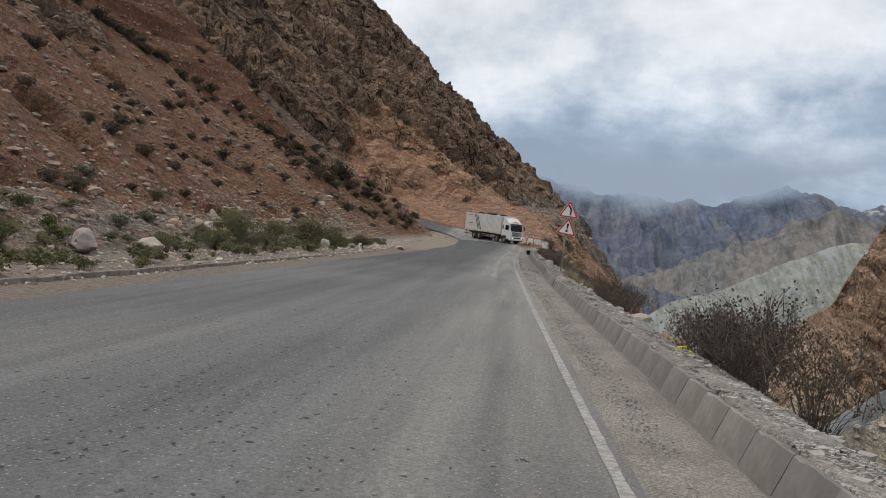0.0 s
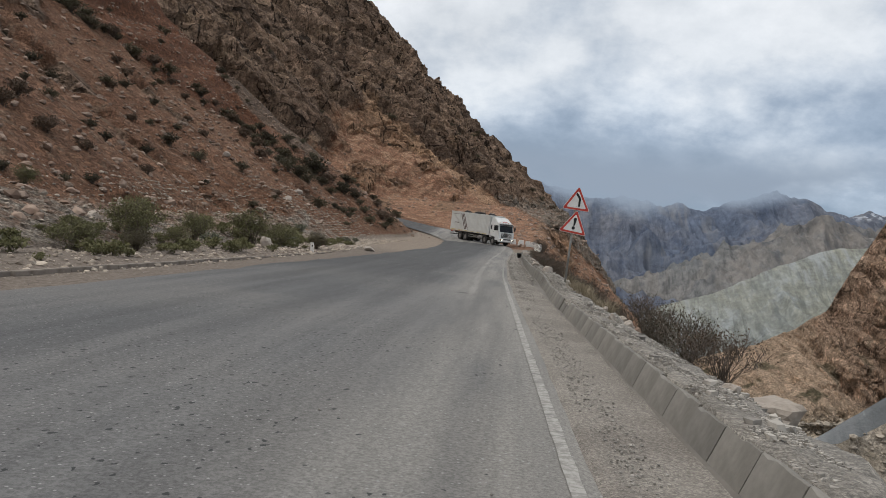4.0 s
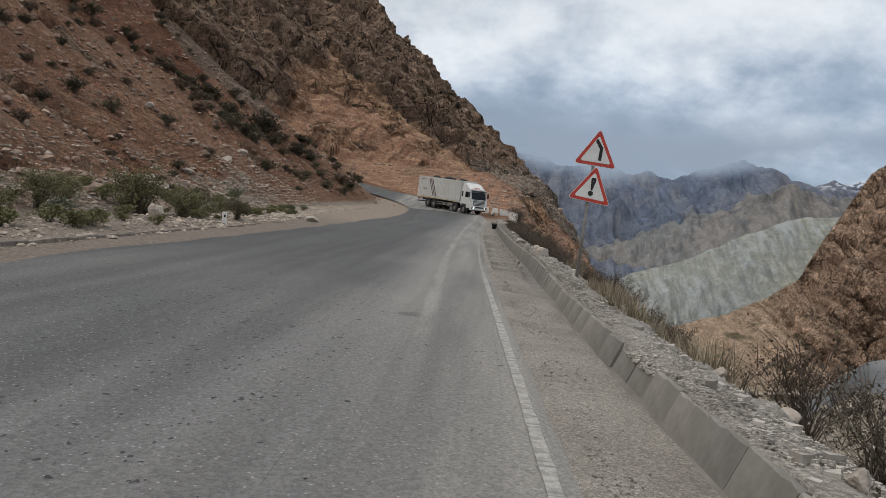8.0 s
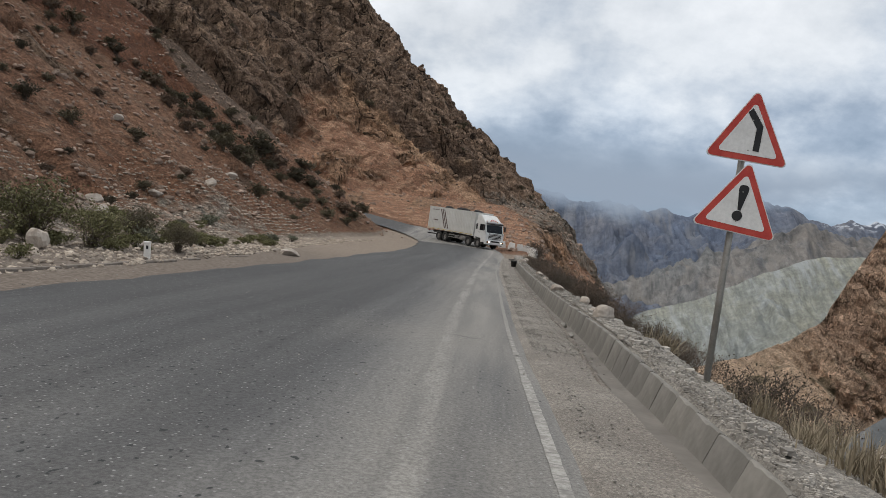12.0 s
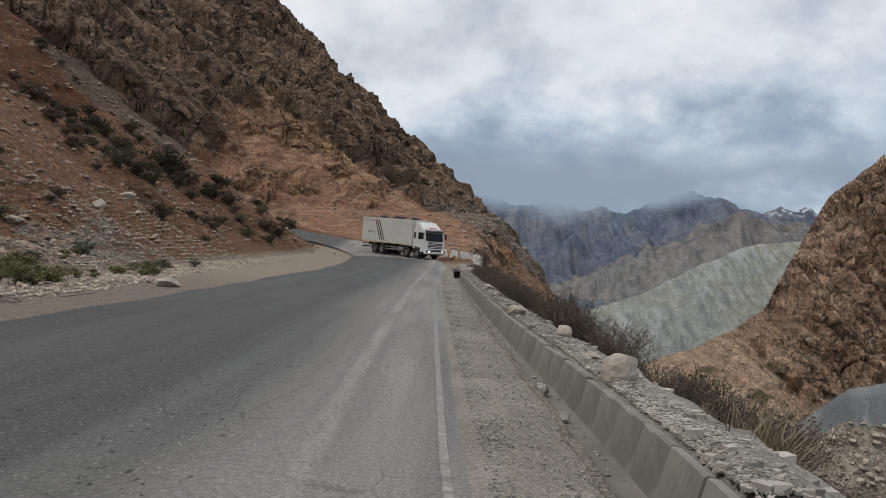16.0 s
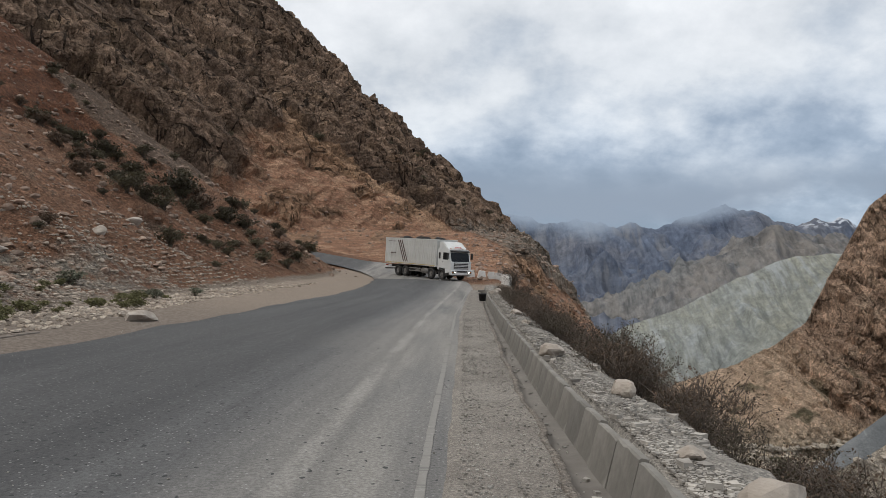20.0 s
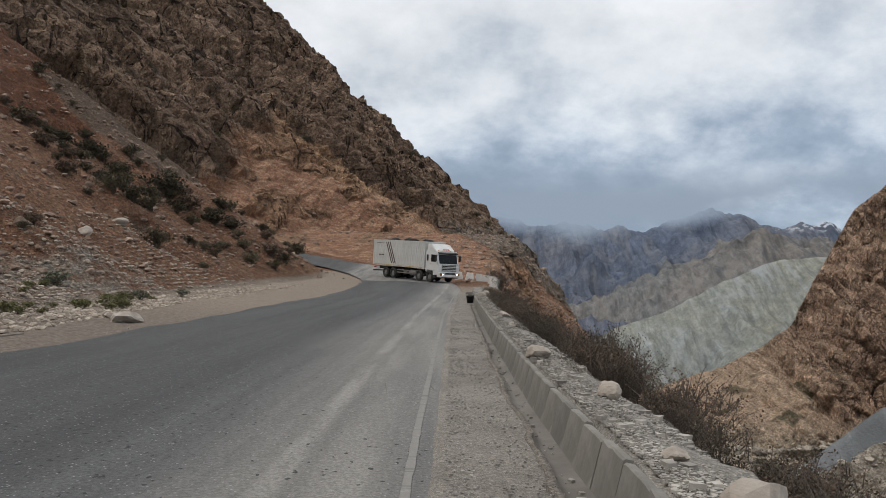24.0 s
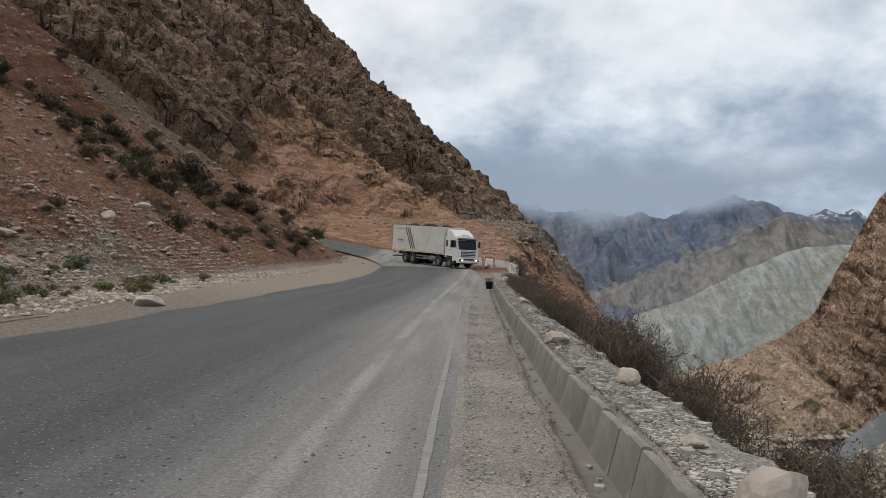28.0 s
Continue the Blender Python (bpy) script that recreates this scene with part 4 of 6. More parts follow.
def place_stone(name, seed, x, y, size, label, mat="boulder", z=None, group="", sink=.3):
    z = ground_at(x, y) if z is None else z
    ob = link(name, stone(seed, size, 3), MAT[mat])
    ob.matrix_world = pose(x, y, z + size[2] * (1 - sink) * .8, 0, 0, seed * 47 % 360)
    return tagged(ob, label, "rock", group)


def berm_z(x, y):
    d = x - float(wall_x(y))
    return float(level(y)) + float(np.interp(d, [.19, .33, .48, .72, 1.02, 1.42, 2.5, 4.1], [.27, .275, .255, .19, .08, -.22, -1.15, -2.9]))


place_stone("boulder", 1, 1.56, 42.3, (.29, .23, .22), "pale angular boulder sitting on the gravel berm", z=.21)
for s, x, y, size, text in [
    (2, 1.26, 50.3, (.32, .24, .13), "flat pale slab of rock on the gravel berm"),
    (3, 1.70, 46.9, (.17, .15, .13), "pale stone at the edge of the berm"),
    (4, 1.60, 43.8, (.12, .10, .07), "pale stone on the gravel berm"),
    (6, 1.80, 23.0, (.09, .08, .08), "small pale stone on the berm"),
    (7, 2.08, 22.9, (.115, .10, .09), "pale boulder at the lip of the berm"),
    (8, 2.25, 17.2, (.10, .09, .08), "small whitish stone on the berm"),
    (18, 2.75, 17.3, (.34, .26, .22), "large pinkish-white rock at the lip of the berm"),
    (9, 2.35, 12.3, (.13, .1, .09), "reddish stone on the berm"),
    (10, 2.45, 11.7, (.15, .12, .09), "reddish broken stone on the berm"),
    (11, 2.2, 22.6, (.07, .06, .06), "reddish stone at the lip of the berm"),
    (12, 2.1, 26.4, (.1, .09, .08), "pale stone on the berm"),
    (13, 2.3, 25.2, (.13, .12, .10), "pale pinkish stone on the berm"),
    (14, 1.45, 58, (.17, .14, .1), "pale stone on the gravel berm"),
    (15, 1.5, 63, (.2, .2, .12), "pale stone on the gravel berm"),
    (16, 1.4, 83, (.3, .3, .2), "pale rock on the berm near the sump"),
    (17, 1.75, 87, (.4, .3, .25), "pale rock on the berm near the sump"),
]:
    place_stone("rock", s, x, y, size, text, "redstone" if "reddish" in text else "boulder", berm_z(x, y), sink=.25)
for s, x, y, size in [(21, .93, 43.35, (.10, .09, .09)), (23, .90, 41.95, (.13, .10, .06))]:
    place_stone("rock", s, x, y, size, "grey broken stone lying in the drain", "stone", float(level(y)) - .12, sink=.1)
for s, x, y, size, text in [
    (31, -11.8, 45.35, (.28, .26, .42), "whitish rounded rock on the verge"),
    (32, -18.0, 43.1, (.35, .3, .55), "pale upright rock at the foot of the scree"),
    (33, -12.8, 21.3, (.68, .5, .42), "large pale boulder with a dark underside on the verge"),
    (34, -11.9, 23.8, (.6, .4, .32), "pale low boulder on the verge"),
    (35, -22.8, 84.6, (.6, .45, .35), "whitish rock on the scree slope"),
    (36, -9.6, 60.5, (.7, .4, .2), "pale flat rock at the edge of the lay-by"),
    (37, -10.4, 61.2, (.3, .25, .14), "dark stone at the edge of the lay-by"),
    (38, -16.5, 57, (.45, .35, .3), "pale rock on the scree"),
    (39, -19.5, 62, (.5, .4, .3), "pale rock on the scree"),
    (40, -21.0, 71.5, (.6, .4, .3), "pale flat rock on the scree"),
    (41, -15.2, 36, (.3, .25, .22), "pale rock on the scree"),
    (42, -12.2, 51.5, (.25, .25, .22), "whitish rock beside the shrubs"),
    (43, -24, 92, (.8, .6, .35), "pale ledge of rock on the slope"),
    (44, -26, 76, (.5, .4, .3), "pale rock on the scree"),
    (45, -17.6, 50, (.35, .3, .25), "reddish rock on the scree"),
]:
    place_stone("rock", s, x, y, size, text, "redstone" if "reddish" in text else "boulder")


def litter_of_stones(name, label, spots, mat, seed, coarse=False):
    """Many small stones in one mesh, each an own cut shape; coarse ones are rough cubes."""
    rnd = np.random.RandomState(seed)
    t = (1 + 5 ** .5) / 2
    B = np.array([(-1, t, 0), (1, t, 0), (-1, -t, 0), (1, -t, 0), (0, -1, t), (0, 1, t), (0, -1, -t), (0, 1, -t), (t, 0, -1), (t, 0, 1), (-t, 0, -1), (-t, 0, 1)]) / math.sqrt(1 + t * t)
    tri_ = np.array([(0, 11, 5), (0, 5, 1), (0, 1, 7), (0, 7, 10), (0, 10, 11), (1, 5, 9), (5, 11, 4), (11, 10, 2), (10, 7, 6), (7, 1, 8), (3, 9, 4), (3, 4, 2), (3, 2, 6), (3, 6, 8), (3, 8, 9), (4, 9, 5), (2, 4, 11), (6, 2, 10), (8, 6, 7), (9, 8, 1)])
    if coarse:
        B = np.array([(x, y, z) for z in (-1, 1) for y in (-1, 1) for x in (-1, 1)]) * .78
        tri_ = np.array([(0, 2, 3), (0, 3, 1), (4, 5, 7), (4, 7, 6), (0, 1, 5), (0, 5, 4), (2, 6, 7), (2, 7, 3), (0, 4, 6), (0, 6, 2), (1, 3, 7), (1, 7, 5)])
    n, k = len(spots), len(B)
    S = np.asarray(spots, float)
    R = .62 + .55 * rnd.rand(n, k, 1)
    D = B[None] * R * (S[:, None, 3:4]) * np.stack([.8 + .5 * rnd.rand(n), .8 + .5 * rnd.rand(n), .5 + .45 * rnd.rand(n)], -1)[:, None]
    a = rnd.rand(n) * 6.28
    c, s_ = np.cos(a)[:, None], np.sin(a)[:, None]
    V = np.stack([D[..., 0] * c - D[..., 1] * s_, D[..., 0] * s_ + D[..., 1] * c, D[..., 2]], -1) + S[:, None, :3]
    F = (tri_[None] + (np.arange(n) * k)[:, None, None]).reshape(-1, 3)
    ob = new(name, sheet(name, V.reshape(-1, 3), F, MAT[mat], False))
    return tagged(ob, label, "stones", kind="stuff")


def scatter():
    rnd = random.Random(77)
    RNG = np.random.RandomState(78)
    edge, verge, scree, talus, lane = [], [], [], [], []
    ys = 4 + 86 * RNG.rand(100000) ** 1.5
    ys[:40000] = 38.5 + 26 * RNG.rand(40000) ** 1.4
    ds = .2 + 1.35 * RNG.rand(100000) ** 1.15
    rs = .006 + .016 * RNG.rand(100000) ** 2.4
    rs = np.where(RNG.rand(100000) < .008, .025 + .04 * RNG.rand(100000), rs)
    lump = fbm(ds * 3 + wall_x(ys) * 0, ys / .45, 3, 101) * .05
    zs = level(ys) + np.interp(ds, [.19, .33, .48, .72, 1.02, 1.42, 2.5, 4.1], [.27, .275, .255, .19, .08, -.22, -1.15, -2.9]) + rs * .2 + lump + .01
    berm = np.stack([wall_x(ys) + ds, ys, zs, rs], -1)
    for _ in range(16000):
        y = 3 + 88 * rnd.random() ** 1.4 if rnd.random() < .6 else 38.5 + 26 * rnd.random() ** 1.5
        x = float(line_x(y)) + .3 + (float(wall_x(y)) - .36 - float(line_x(y)) - .3) * rnd.random() ** 1.0
        if rnd.random() < .4:
            x = float(line_x(y)) + .27 + .25 * rnd.random()
        r = .004 + .010 * rnd.random() ** 3
        edge.append((x, y, float(level(y)) + .014 + r * .2, r))
    for _ in range(500):
        y = 36 + 55 * rnd.random()
        x = float(wall_x(y)) - .06 - .24 * rnd.random()
        r = .008 + .03 * rnd.random() ** 4
        edge.append((x, y, float(level(y)) - .125, r))
    for k in range(24000):
        y = 8 + 92 * rnd.random() ** 1.2 if k < 13000 else 44 + 50 * rnd.random()
        x = float(toe_near(y)) + 3.6 - 12 * rnd.random() ** 1.3
        if x > -9.2:
            continue
        r = .025 + .10 * rnd.random() ** 4
        verge.append((x, y, ground_at(x, y) + r * .1, r))
    for _ in range(20000):
        y = 5 + 112 * rnd.random()
        x = float(toe_near(y)) - 2 - 42 * rnd.random() ** 1.2
        r = .03 + .3 * rnd.random() ** 7
        scree.append((x, y, ground_at(x, y) + r * .1, r))
    for _ in range(8000):
        y = 112 + 95 * rnd.random()
        lo, hi = float(toe_far(y)) - 14, float(lip(y)) + 14
        x = lo + (hi - lo) * rnd.random()
        if float(road_gap(x, y)) < 5.2 or (x < -1 and rnd.random() < .75):
            continue
        r = .08 + .42 * rnd.random() ** 4
        talus.append((x, y, ground_at(x, y) + r * .1, r))
    for _ in range(900):
        y = 4 + 60 * rnd.random()
        x = -8.6 + 9 * rnd.random() ** .5 if rnd.random() < .5 else -8.6 + 1.2 * rnd.random()
        r = .005 + .009 * rnd.random() ** 2
        lane.append((x, y, float(level(y)) + .02 + r * .3, r))
    # rubble where two slabs of the wall have cracked
    ys = 25.4 + 1.2 * RNG.rand(200)
    up = RNG.rand(200)
    berm = np.concatenate([berm, np.stack([wall_x(ys) + .10 + .12 * up, ys, level(ys) + .22 + .06 * up, .008 + .018 * RNG.rand(200) ** 2], -1)])
    litter_of_stones("berm_gravel", "loose pale gravel on the berm", berm, "gravel", 1, True)
    litter_of_stones("shoulder_gravel", "fine gravel strewn on the dirt shoulder", edge, "stone", 2, True)
    litter_of_stones("verge_rubble", "pale rubble along the foot of the slope", verge, "rubble", 3)
    litter_of_stones("scree_stones", "reddish stones strewn over the scree", scree, "redstone", 4)
    litter_of_stones("talus_blocks", "fallen blocks below the crags by the bend", talus, "redstone", 5)
    litter_of_stones("road_grit", "loose grit on the asphalt", lane, "stone", 6)


scatter()


# ---- shrubs and grass ----
def leaf_cloud(spots, size, rnd, lift=.35):
    """Small folded leaves at the given places, in one pair of arrays."""
    V, F = [], []
    for p in spots:
        a, t = rnd.random() * 6.283, rnd.gauss(lift, .5)
        s = size * (.6 + .8 * rnd.random())
        d = Vector((math.cos(a) * math.cos(t), math.sin(a) * math.cos(t), math.sin(t)))
        w = d.cross(Vector((rnd.gauss(0, 1), rnd.gauss(0, 1), rnd.gauss(0, 1)))).normalized() * s * .34
        i = len(V)
        V += [p, p + d * s * .55 + w, p + d * s, p + d * s * .55 - w]
        F.append((i, i + 1, i + 2, i + 3))
    return V, F


def twig_tubes(lines, r):
    V, F = [], []
    for pts in lines:
        n = len(pts)
        i = len(V)
        for k, p in enumerate(pts):
            rr = r * (1 - .8 * k / (n - 1))
            for c in range(3):
                a = c * 2.094
                V.append(p + Vector((math.cos(a) * rr, math.sin(a) * rr, 0)))
        for k in range(n - 1):
            for c in range(3):
                d = (c + 1) % 3
                F.append((i + k * 3 + c, i + k * 3 + d, i + k * 3 + 3 + d, i + k * 3 + 3 + c))
    return V, F


def shrub(name, seed, r, h, stems, leaves, leaf, leafmat_, label, twig=.008, spread=.75, category="shrub", group="", bare=0.0):
    """A shrub: stems that fork from the root, and leaves along the outer half of them."""
    rnd = random.Random(seed)
    root = thing(name, pose(0, 0, -500), label, category, group)
    lines, spots = [], []
    for s in range(stems):
        a, out = rnd.random() * 6.283, r * spread * (.25 + .85 * rnd.random())
        top = Vector((math.cos(a) * out, math.sin(a) * out, h * (.45 + .6 * rnd.random()) * (1 - .35 * (out / r) ** 2)))
        mid = Vector((top.x * .35 + rnd.gauss(0, .05 * r), top.y * .35 + rnd.gauss(0, .05 * r), top.z * .55))
        base = Vector((rnd.gauss(0, .07 * r), rnd.gauss(0, .07 * r), -.1))
        main = [base, mid, top]
        lines.append(main)
        for k in range(3):
            t = .35 + .6 * rnd.random()
            p = mid.lerp(top, t)
            q = p + Vector((rnd.gauss(0, .22 * r), rnd.gauss(0, .22 * r), .10 * h + .18 * h * rnd.random()))
            lines.append([p, p.lerp(q, .5) + Vector((0, 0, .02)), q])
    per = max(1, leaves // len(lines))
    for pts in lines:
        if rnd.random() < bare:
            continue
        for _ in range(per):
            t = rnd.random() ** .6
            k = min(int(t * 2), 1)
            p = pts[k].lerp(pts[k + 1], t * 2 - k)
            spots.append(p + Vector((rnd.gauss(0, .05 * r), rnd.gauss(0, .05 * r), rnd.gauss(0, .04 * r))))
    V, F = twig_tubes(lines, twig)
    ob = new("branchwork", sheet("branchwork", V, F, MAT["twig"]))
    ob.parent = root
    V, F = leaf_cloud(spots, leaf, rnd)
    ob = new("foliage", sheet("foliage", V, F, MAT[leafmat_], False))
    ob.parent = root
    return root


def tuft(name, seed, r, h, blades, mat, label):
    rnd = random.Random(seed)
    root = thing(name, pose(0, 0, -500), label, "grass", "grass tufts on the berm")
    V, F = [], []
    for _ in range(blades):
        a, out = rnd.random() * 6.283, rnd.random() ** .7
        b = Vector((rnd.gauss(0, .35 * r), rnd.gauss(0, .35 * r), -.05))
        t = b + Vector((math.cos(a) * out * r, math.sin(a) * out * r, h * (.5 + .6 * rnd.random())))
        m = b.lerp(t, .5) + Vector((0, 0, .12 * h))
        w = Vector((-math.sin(a), math.cos(a), 0)) * .006
        i = len(V)
        V += [b - w, b + w, m + w * .8, m - w * .8, t]
        F += [(i, i + 1, i + 2, i + 3), (i + 3, i + 2, i + 4, i + 4)]
    F = np.array(F)
    tri_ = np.concatenate([F[0::2][:, [0, 1, 2]], F[0::2][:, [0, 2, 3]], F[1::2][:, [0, 1, 2]]])
    ob = new("grass_clump", sheet("grass_clump", V, tri_, MAT[mat], False))
    ob.parent = root
    return root


def put_at(src, x, y, s, rnd, z=None, tall=1.0):
    z = ground_at(x, y) if z is None else z
    m = pose(x, y, z - .03 * s, rnd.gauss(0, 4), rnd.gauss(0, 4), rnd.random() * 360) @ Matrix.Diagonal((s, s, s * tall, 1))
    return copy_thing(src, m)


def plants():
    rnd = random.Random(21)
    verge = [shrub("verge_shrub", k, 1.25, 1.25, 54, 4600, .055, "leaf_olive" if k == 3 else "leaf_green", "bushy green shrub with thin stems on the verge", .012, group="shrubs on the verge") for k in (1, 2, 3)]
    low = [shrub("low_shrub", k, .55, .5, 26, 900, .07, "leaf_grey", "low grey-green cushion shrub on the scree", .007, group="low shrubs on the verge") for k in (11, 12)]
    herb = [shrub("weed", k, .45, .34, 20, 640, .06, "leaf_green", "leafy green weed among the rubble", .005, group="weeds in the rubble") for k in (13, 14)]
    slope = [shrub("slope_shrub", k, .9, .8, 30, 900, .105, ("leaf_olive", "leaf_dark", "leaf_dry")[k % 3], ("olive shrub clinging to the slope", "dark green shrub clinging to the slope", "brownish dry shrub clinging to the slope")[k % 3], .016, group="shrubs on the mountainside") for k in (21, 22, 23, 24)]
    dry = [shrub("berm_shrub", k, .8, .85, 64, 1700, .028, "leaf_dry" if k % 2 else "leaf_dark", ("twiggy olive shrub at the lip of the berm", "twiggy brown shrub at the lip of the berm")[k % 2], .007, .8, group="shrubs along the berm", bare=.25) for k in (31, 32, 33, 34)]
    grass = [tuft("grass_tuft", k, .28, .42, 130, "straw", "tuft of pale dry grass on the berm") for k in (41, 42)]
    for x, y, k, s in [(-13.3, 47.6, 0, 1.35), (-12.2, 48.6, 1, .9), (-10.9, 51.6, 2, .68), (-13.2, 35.2, 1, 1.1), (-13.9, 36.4, 0, .62), (-14.0, 55.0, 2, .85), (-11.2, 13.8, 2, .7), (-12.4, 25.8, 1, .5),
                       (-15.6, 40.0, 1, .8), (-12.2, 56.0, 0, .5), (-17.2, 28.0, 2, .6), (-15.5, 20.5, 0, .7), (-13.2, 18.2, 1, .55), (-18, 36, 0, .55), (-12.6, 30.5, 1, .7), (-13.6, 41.2, 0, .85), (-12.1, 33.2, 2, .55), (-14.6, 44.2, 1, .8), (-13.0, 38.3, 1, .6)]:
        put_at(verge[k], x, y, s, rnd)
    for x, y, s in [(-15.2, 30, .9), (-13.7, 36.5, .9), (-12.7, 40.8, 1.1), (-17.4, 71.2, 1.3), (-13.4, 70.5, .9), (-19.8, 33, 1.2), (-12.9, 53.5, 1.0), (-15.8, 63.0, .9), (-14.0, 77, .8), (-12.6, 27, .8), (-14.4, 26.2, 1)]:
        put_at(low[rnd.randrange(2)], x, y, s, rnd)
    for k in range(170):
        y = 12 + 48 * rnd.random() if k < 120 else 50 + 24 * rnd.random()
        x = float(toe_near(y)) + 2.6 - 5.5 * rnd.random()
        if x < -9.8 and math.hypot(x + 11.8, y - 45) > 1.4:
            put_at(herb[rnd.randrange(2)], x, y, .5 + .8 * rnd.random(), rnd)
    # the near slope, then the crags behind the bend
    for _ in range(64):
        y = 12 + 104 * rnd.random()
        x = float(toe_near(y)) - 4 - 38 * rnd.random() ** 1.1
        put_at(slope[rnd.randrange(4)], x, y, .45 + .75 * rnd.random(), rnd)
    for k in range(46):
        t = rnd.random()
        x, y = -48 + 17 * t + rnd.gauss(0, 1.6), 79 + 30 * t + rnd.gauss(0, 1.6)
        put_at(slope[rnd.randrange(4)], x, y, .8 + .9 * rnd.random() ** 2, rnd)
    for k in range(58):
        y = 26 + 62 * rnd.random()
        x = float(toe_near(y)) - 5 - 22 * rnd.random()
        put_at(slope[(1, 3, 2)[k % 3]], x, y, .5 + .7 * rnd.random() ** 2, rnd)
    for _ in range(48):
        y = 92 + 30 * rnd.random()
        x = float(toe_near(y)) - 1 - 17 * rnd.random()
        put_at(slope[rnd.randrange(4)], x, y, .7 + 1.0 * rnd.random() ** 2, rnd)
    for _ in range(70):
        y = 128 + 105 * rnd.random()
        d = 2 + 34 * rnd.random() ** 1.4
        x = float(toe_far(y)) - d
        if float(road_gap(x, y)) < 7:
            continue
        z = ground_at(x, y)
        if z < 33.4 - .65 * (x + 37.6) and x > -40 and y > 152 and rnd.random() < .8:
            continue
        put_at(slope[rnd.randrange(4)], x, y, .8 + 1.2 * rnd.random() ** 2, rnd, z)
    put_at(slope[1], -26.5, 106.5, 2.6, rnd)
    for x, y, s in [(-31.8, 103, 1.9), (-30.2, 105, 1.5), (-29.5, 103.6, 1.8), (-24.7, 107, 2.0), (-25.6, 108.6, 1.5), (-22.4, 107.6, 1.9), (-21.0, 108.8, 1.5), (-17.4, 109, 1.7), (-16.3, 110.4, 1.3), (-33.5, 101.5, 1.4),
                    (-28.2, 101, 1.3), (-35.5, 99, 1.7), (-38, 97, 1.5), (-23.4, 104.4, 1.3), (-19.2, 106.6, 1.2), (-27.2, 104, 1.4), (-20.4, 104.8, 1.0), (-31, 98, 1.2), (-26, 98.5, 1.1)]:
        put_at(slope[rnd.randrange(4)], x, y, s, rnd, None, .8)
    # the lip of the berm
    for k, x, y, s, z, h in [(3, 2.9, 9.6, 1.2, -.25, 1.25), (1, 3.2, 10.5, 1.3, -.35, 1.3), (2, 2.95, 11.5, 1.1, -.3, 1.2), (3, 3.5, 12.4, 1.25, -.6, 1.35), (0, 3.3, 8.6, 1.2, -.45, 1.25), (1, 3.3, 13.8, 1.1, -.5, 1.25)]:
        put_at(dry[k], x, y, s, rnd, z, h)
    put_at(dry[1], 3.3, 11.6, .9, rnd, -.5)
    for k, x, y, s in [(3, 2.85, 21.6, .95), (1, 3.1, 22.9, 1.05), (1, 2.75, 23.9, .8)]:
        put_at(dry[k], x, y, s, rnd, -.45, 1.1)
    put_at(dry[0], 3.1, 20.6, 1.05, rnd, -.3, .9)
    put_at(dry[1], 2.9, 24.8, .95, rnd, -.35, 1.1)
    put_at(dry[2], 3.0, 26.5, 1.1, rnd, -.5, 1.1)
    for _ in range(150):
        y = 28 + 68 * rnd.random()
        d = 1.05 + 1.5 * rnd.random()
        if y < 47:
            d += .5
            if rnd.random() < .5:
                continue
        x = float(wall_x(y)) + d
        put_at(dry[rnd.randrange(4)], x, y, (.5 if y < 42 else .7) + .5 * rnd.random(), rnd, berm_z(x, y), .95)
    for _ in range(30):
        y = 86 + 34 * rnd.random()
        x = float(lip(y)) - .5 + 5.5 * rnd.random()
        put_at(dry[rnd.randrange(4)], x, y, .8 + .9 * rnd.random(), rnd)
    for _ in range(18):
        y = 27 + 16 * rnd.random()
        x = float(wall_x(y)) + .75 + 1.0 * rnd.random()
        put_at(grass[rnd.randrange(2)], x, y, .5 + .8 * rnd.random(), rnd, berm_z(x, y))
    for _ in range(11):
        y = 32.2 + 2.8 * rnd.random()
        x = float(wall_x(y)) + .95 + 1.3 * rnd.random()
        put_at(grass[rnd.randrange(2)], x, y, .7 + .6 * rnd.random(), rnd, berm_z(x, y), 1.1)
    for x, y, s in [(3.3, 34.2, .8), (3.4, 35.8, .8), (3.0, 43, .7), (3.3, 33, .8)]:
        put_at(dry[rnd.randrange(4)], x, y, s, rnd, berm_z(x, y), 1.1)
    for src in verge + low + herb + slope + dry + grass:
        for o in (*src.children_recursive, src):
            bpy.data.objects.remove(o)


plants()


# ---- far ground, opposite mountain, ranges and cloud ----
def relief(name, xs, ys, height, material, label, category="mountain", rocky=0.0, seed=0):
    X, Y = np.meshgrid(xs, ys)
    Z = height(X, Y)
    if rocky:
        u, v = X * .8 + Y * .2, Z
        u2, v2 = u + fbm(u / 14, v / 14, 3, seed) * 7, v + fbm(u / 14, v / 14, 3, seed + 3) * 9
        w1, j1 = blocks((u2 + .35 * v2) / 12, v2 / 30, seed)
        w2, j2 = blocks((u2 - .2 * v2) / 4.2, v2 / 11, seed + 4)
        p = (w1 - .5) * 8 + (w2 - .5) * 3.2 - (1 - ease(j1, 0, .14)) * 5.0 - (1 - ease(j2, 0, .18)) * 1.6 + fbm(u / 40, v / 40, 4, seed + 7) * 14
        p = p * rocky
        X, Y, Z = X - p * .45, Y - p * .75, Z + p * .3
    V = np.stack([X, Y, Z], -1).reshape(-1, 3)
    return tagged(new(name, sheet(name, V, lattice(len(xs), len(ys)), material, not rocky)), label, category, kind="structure")


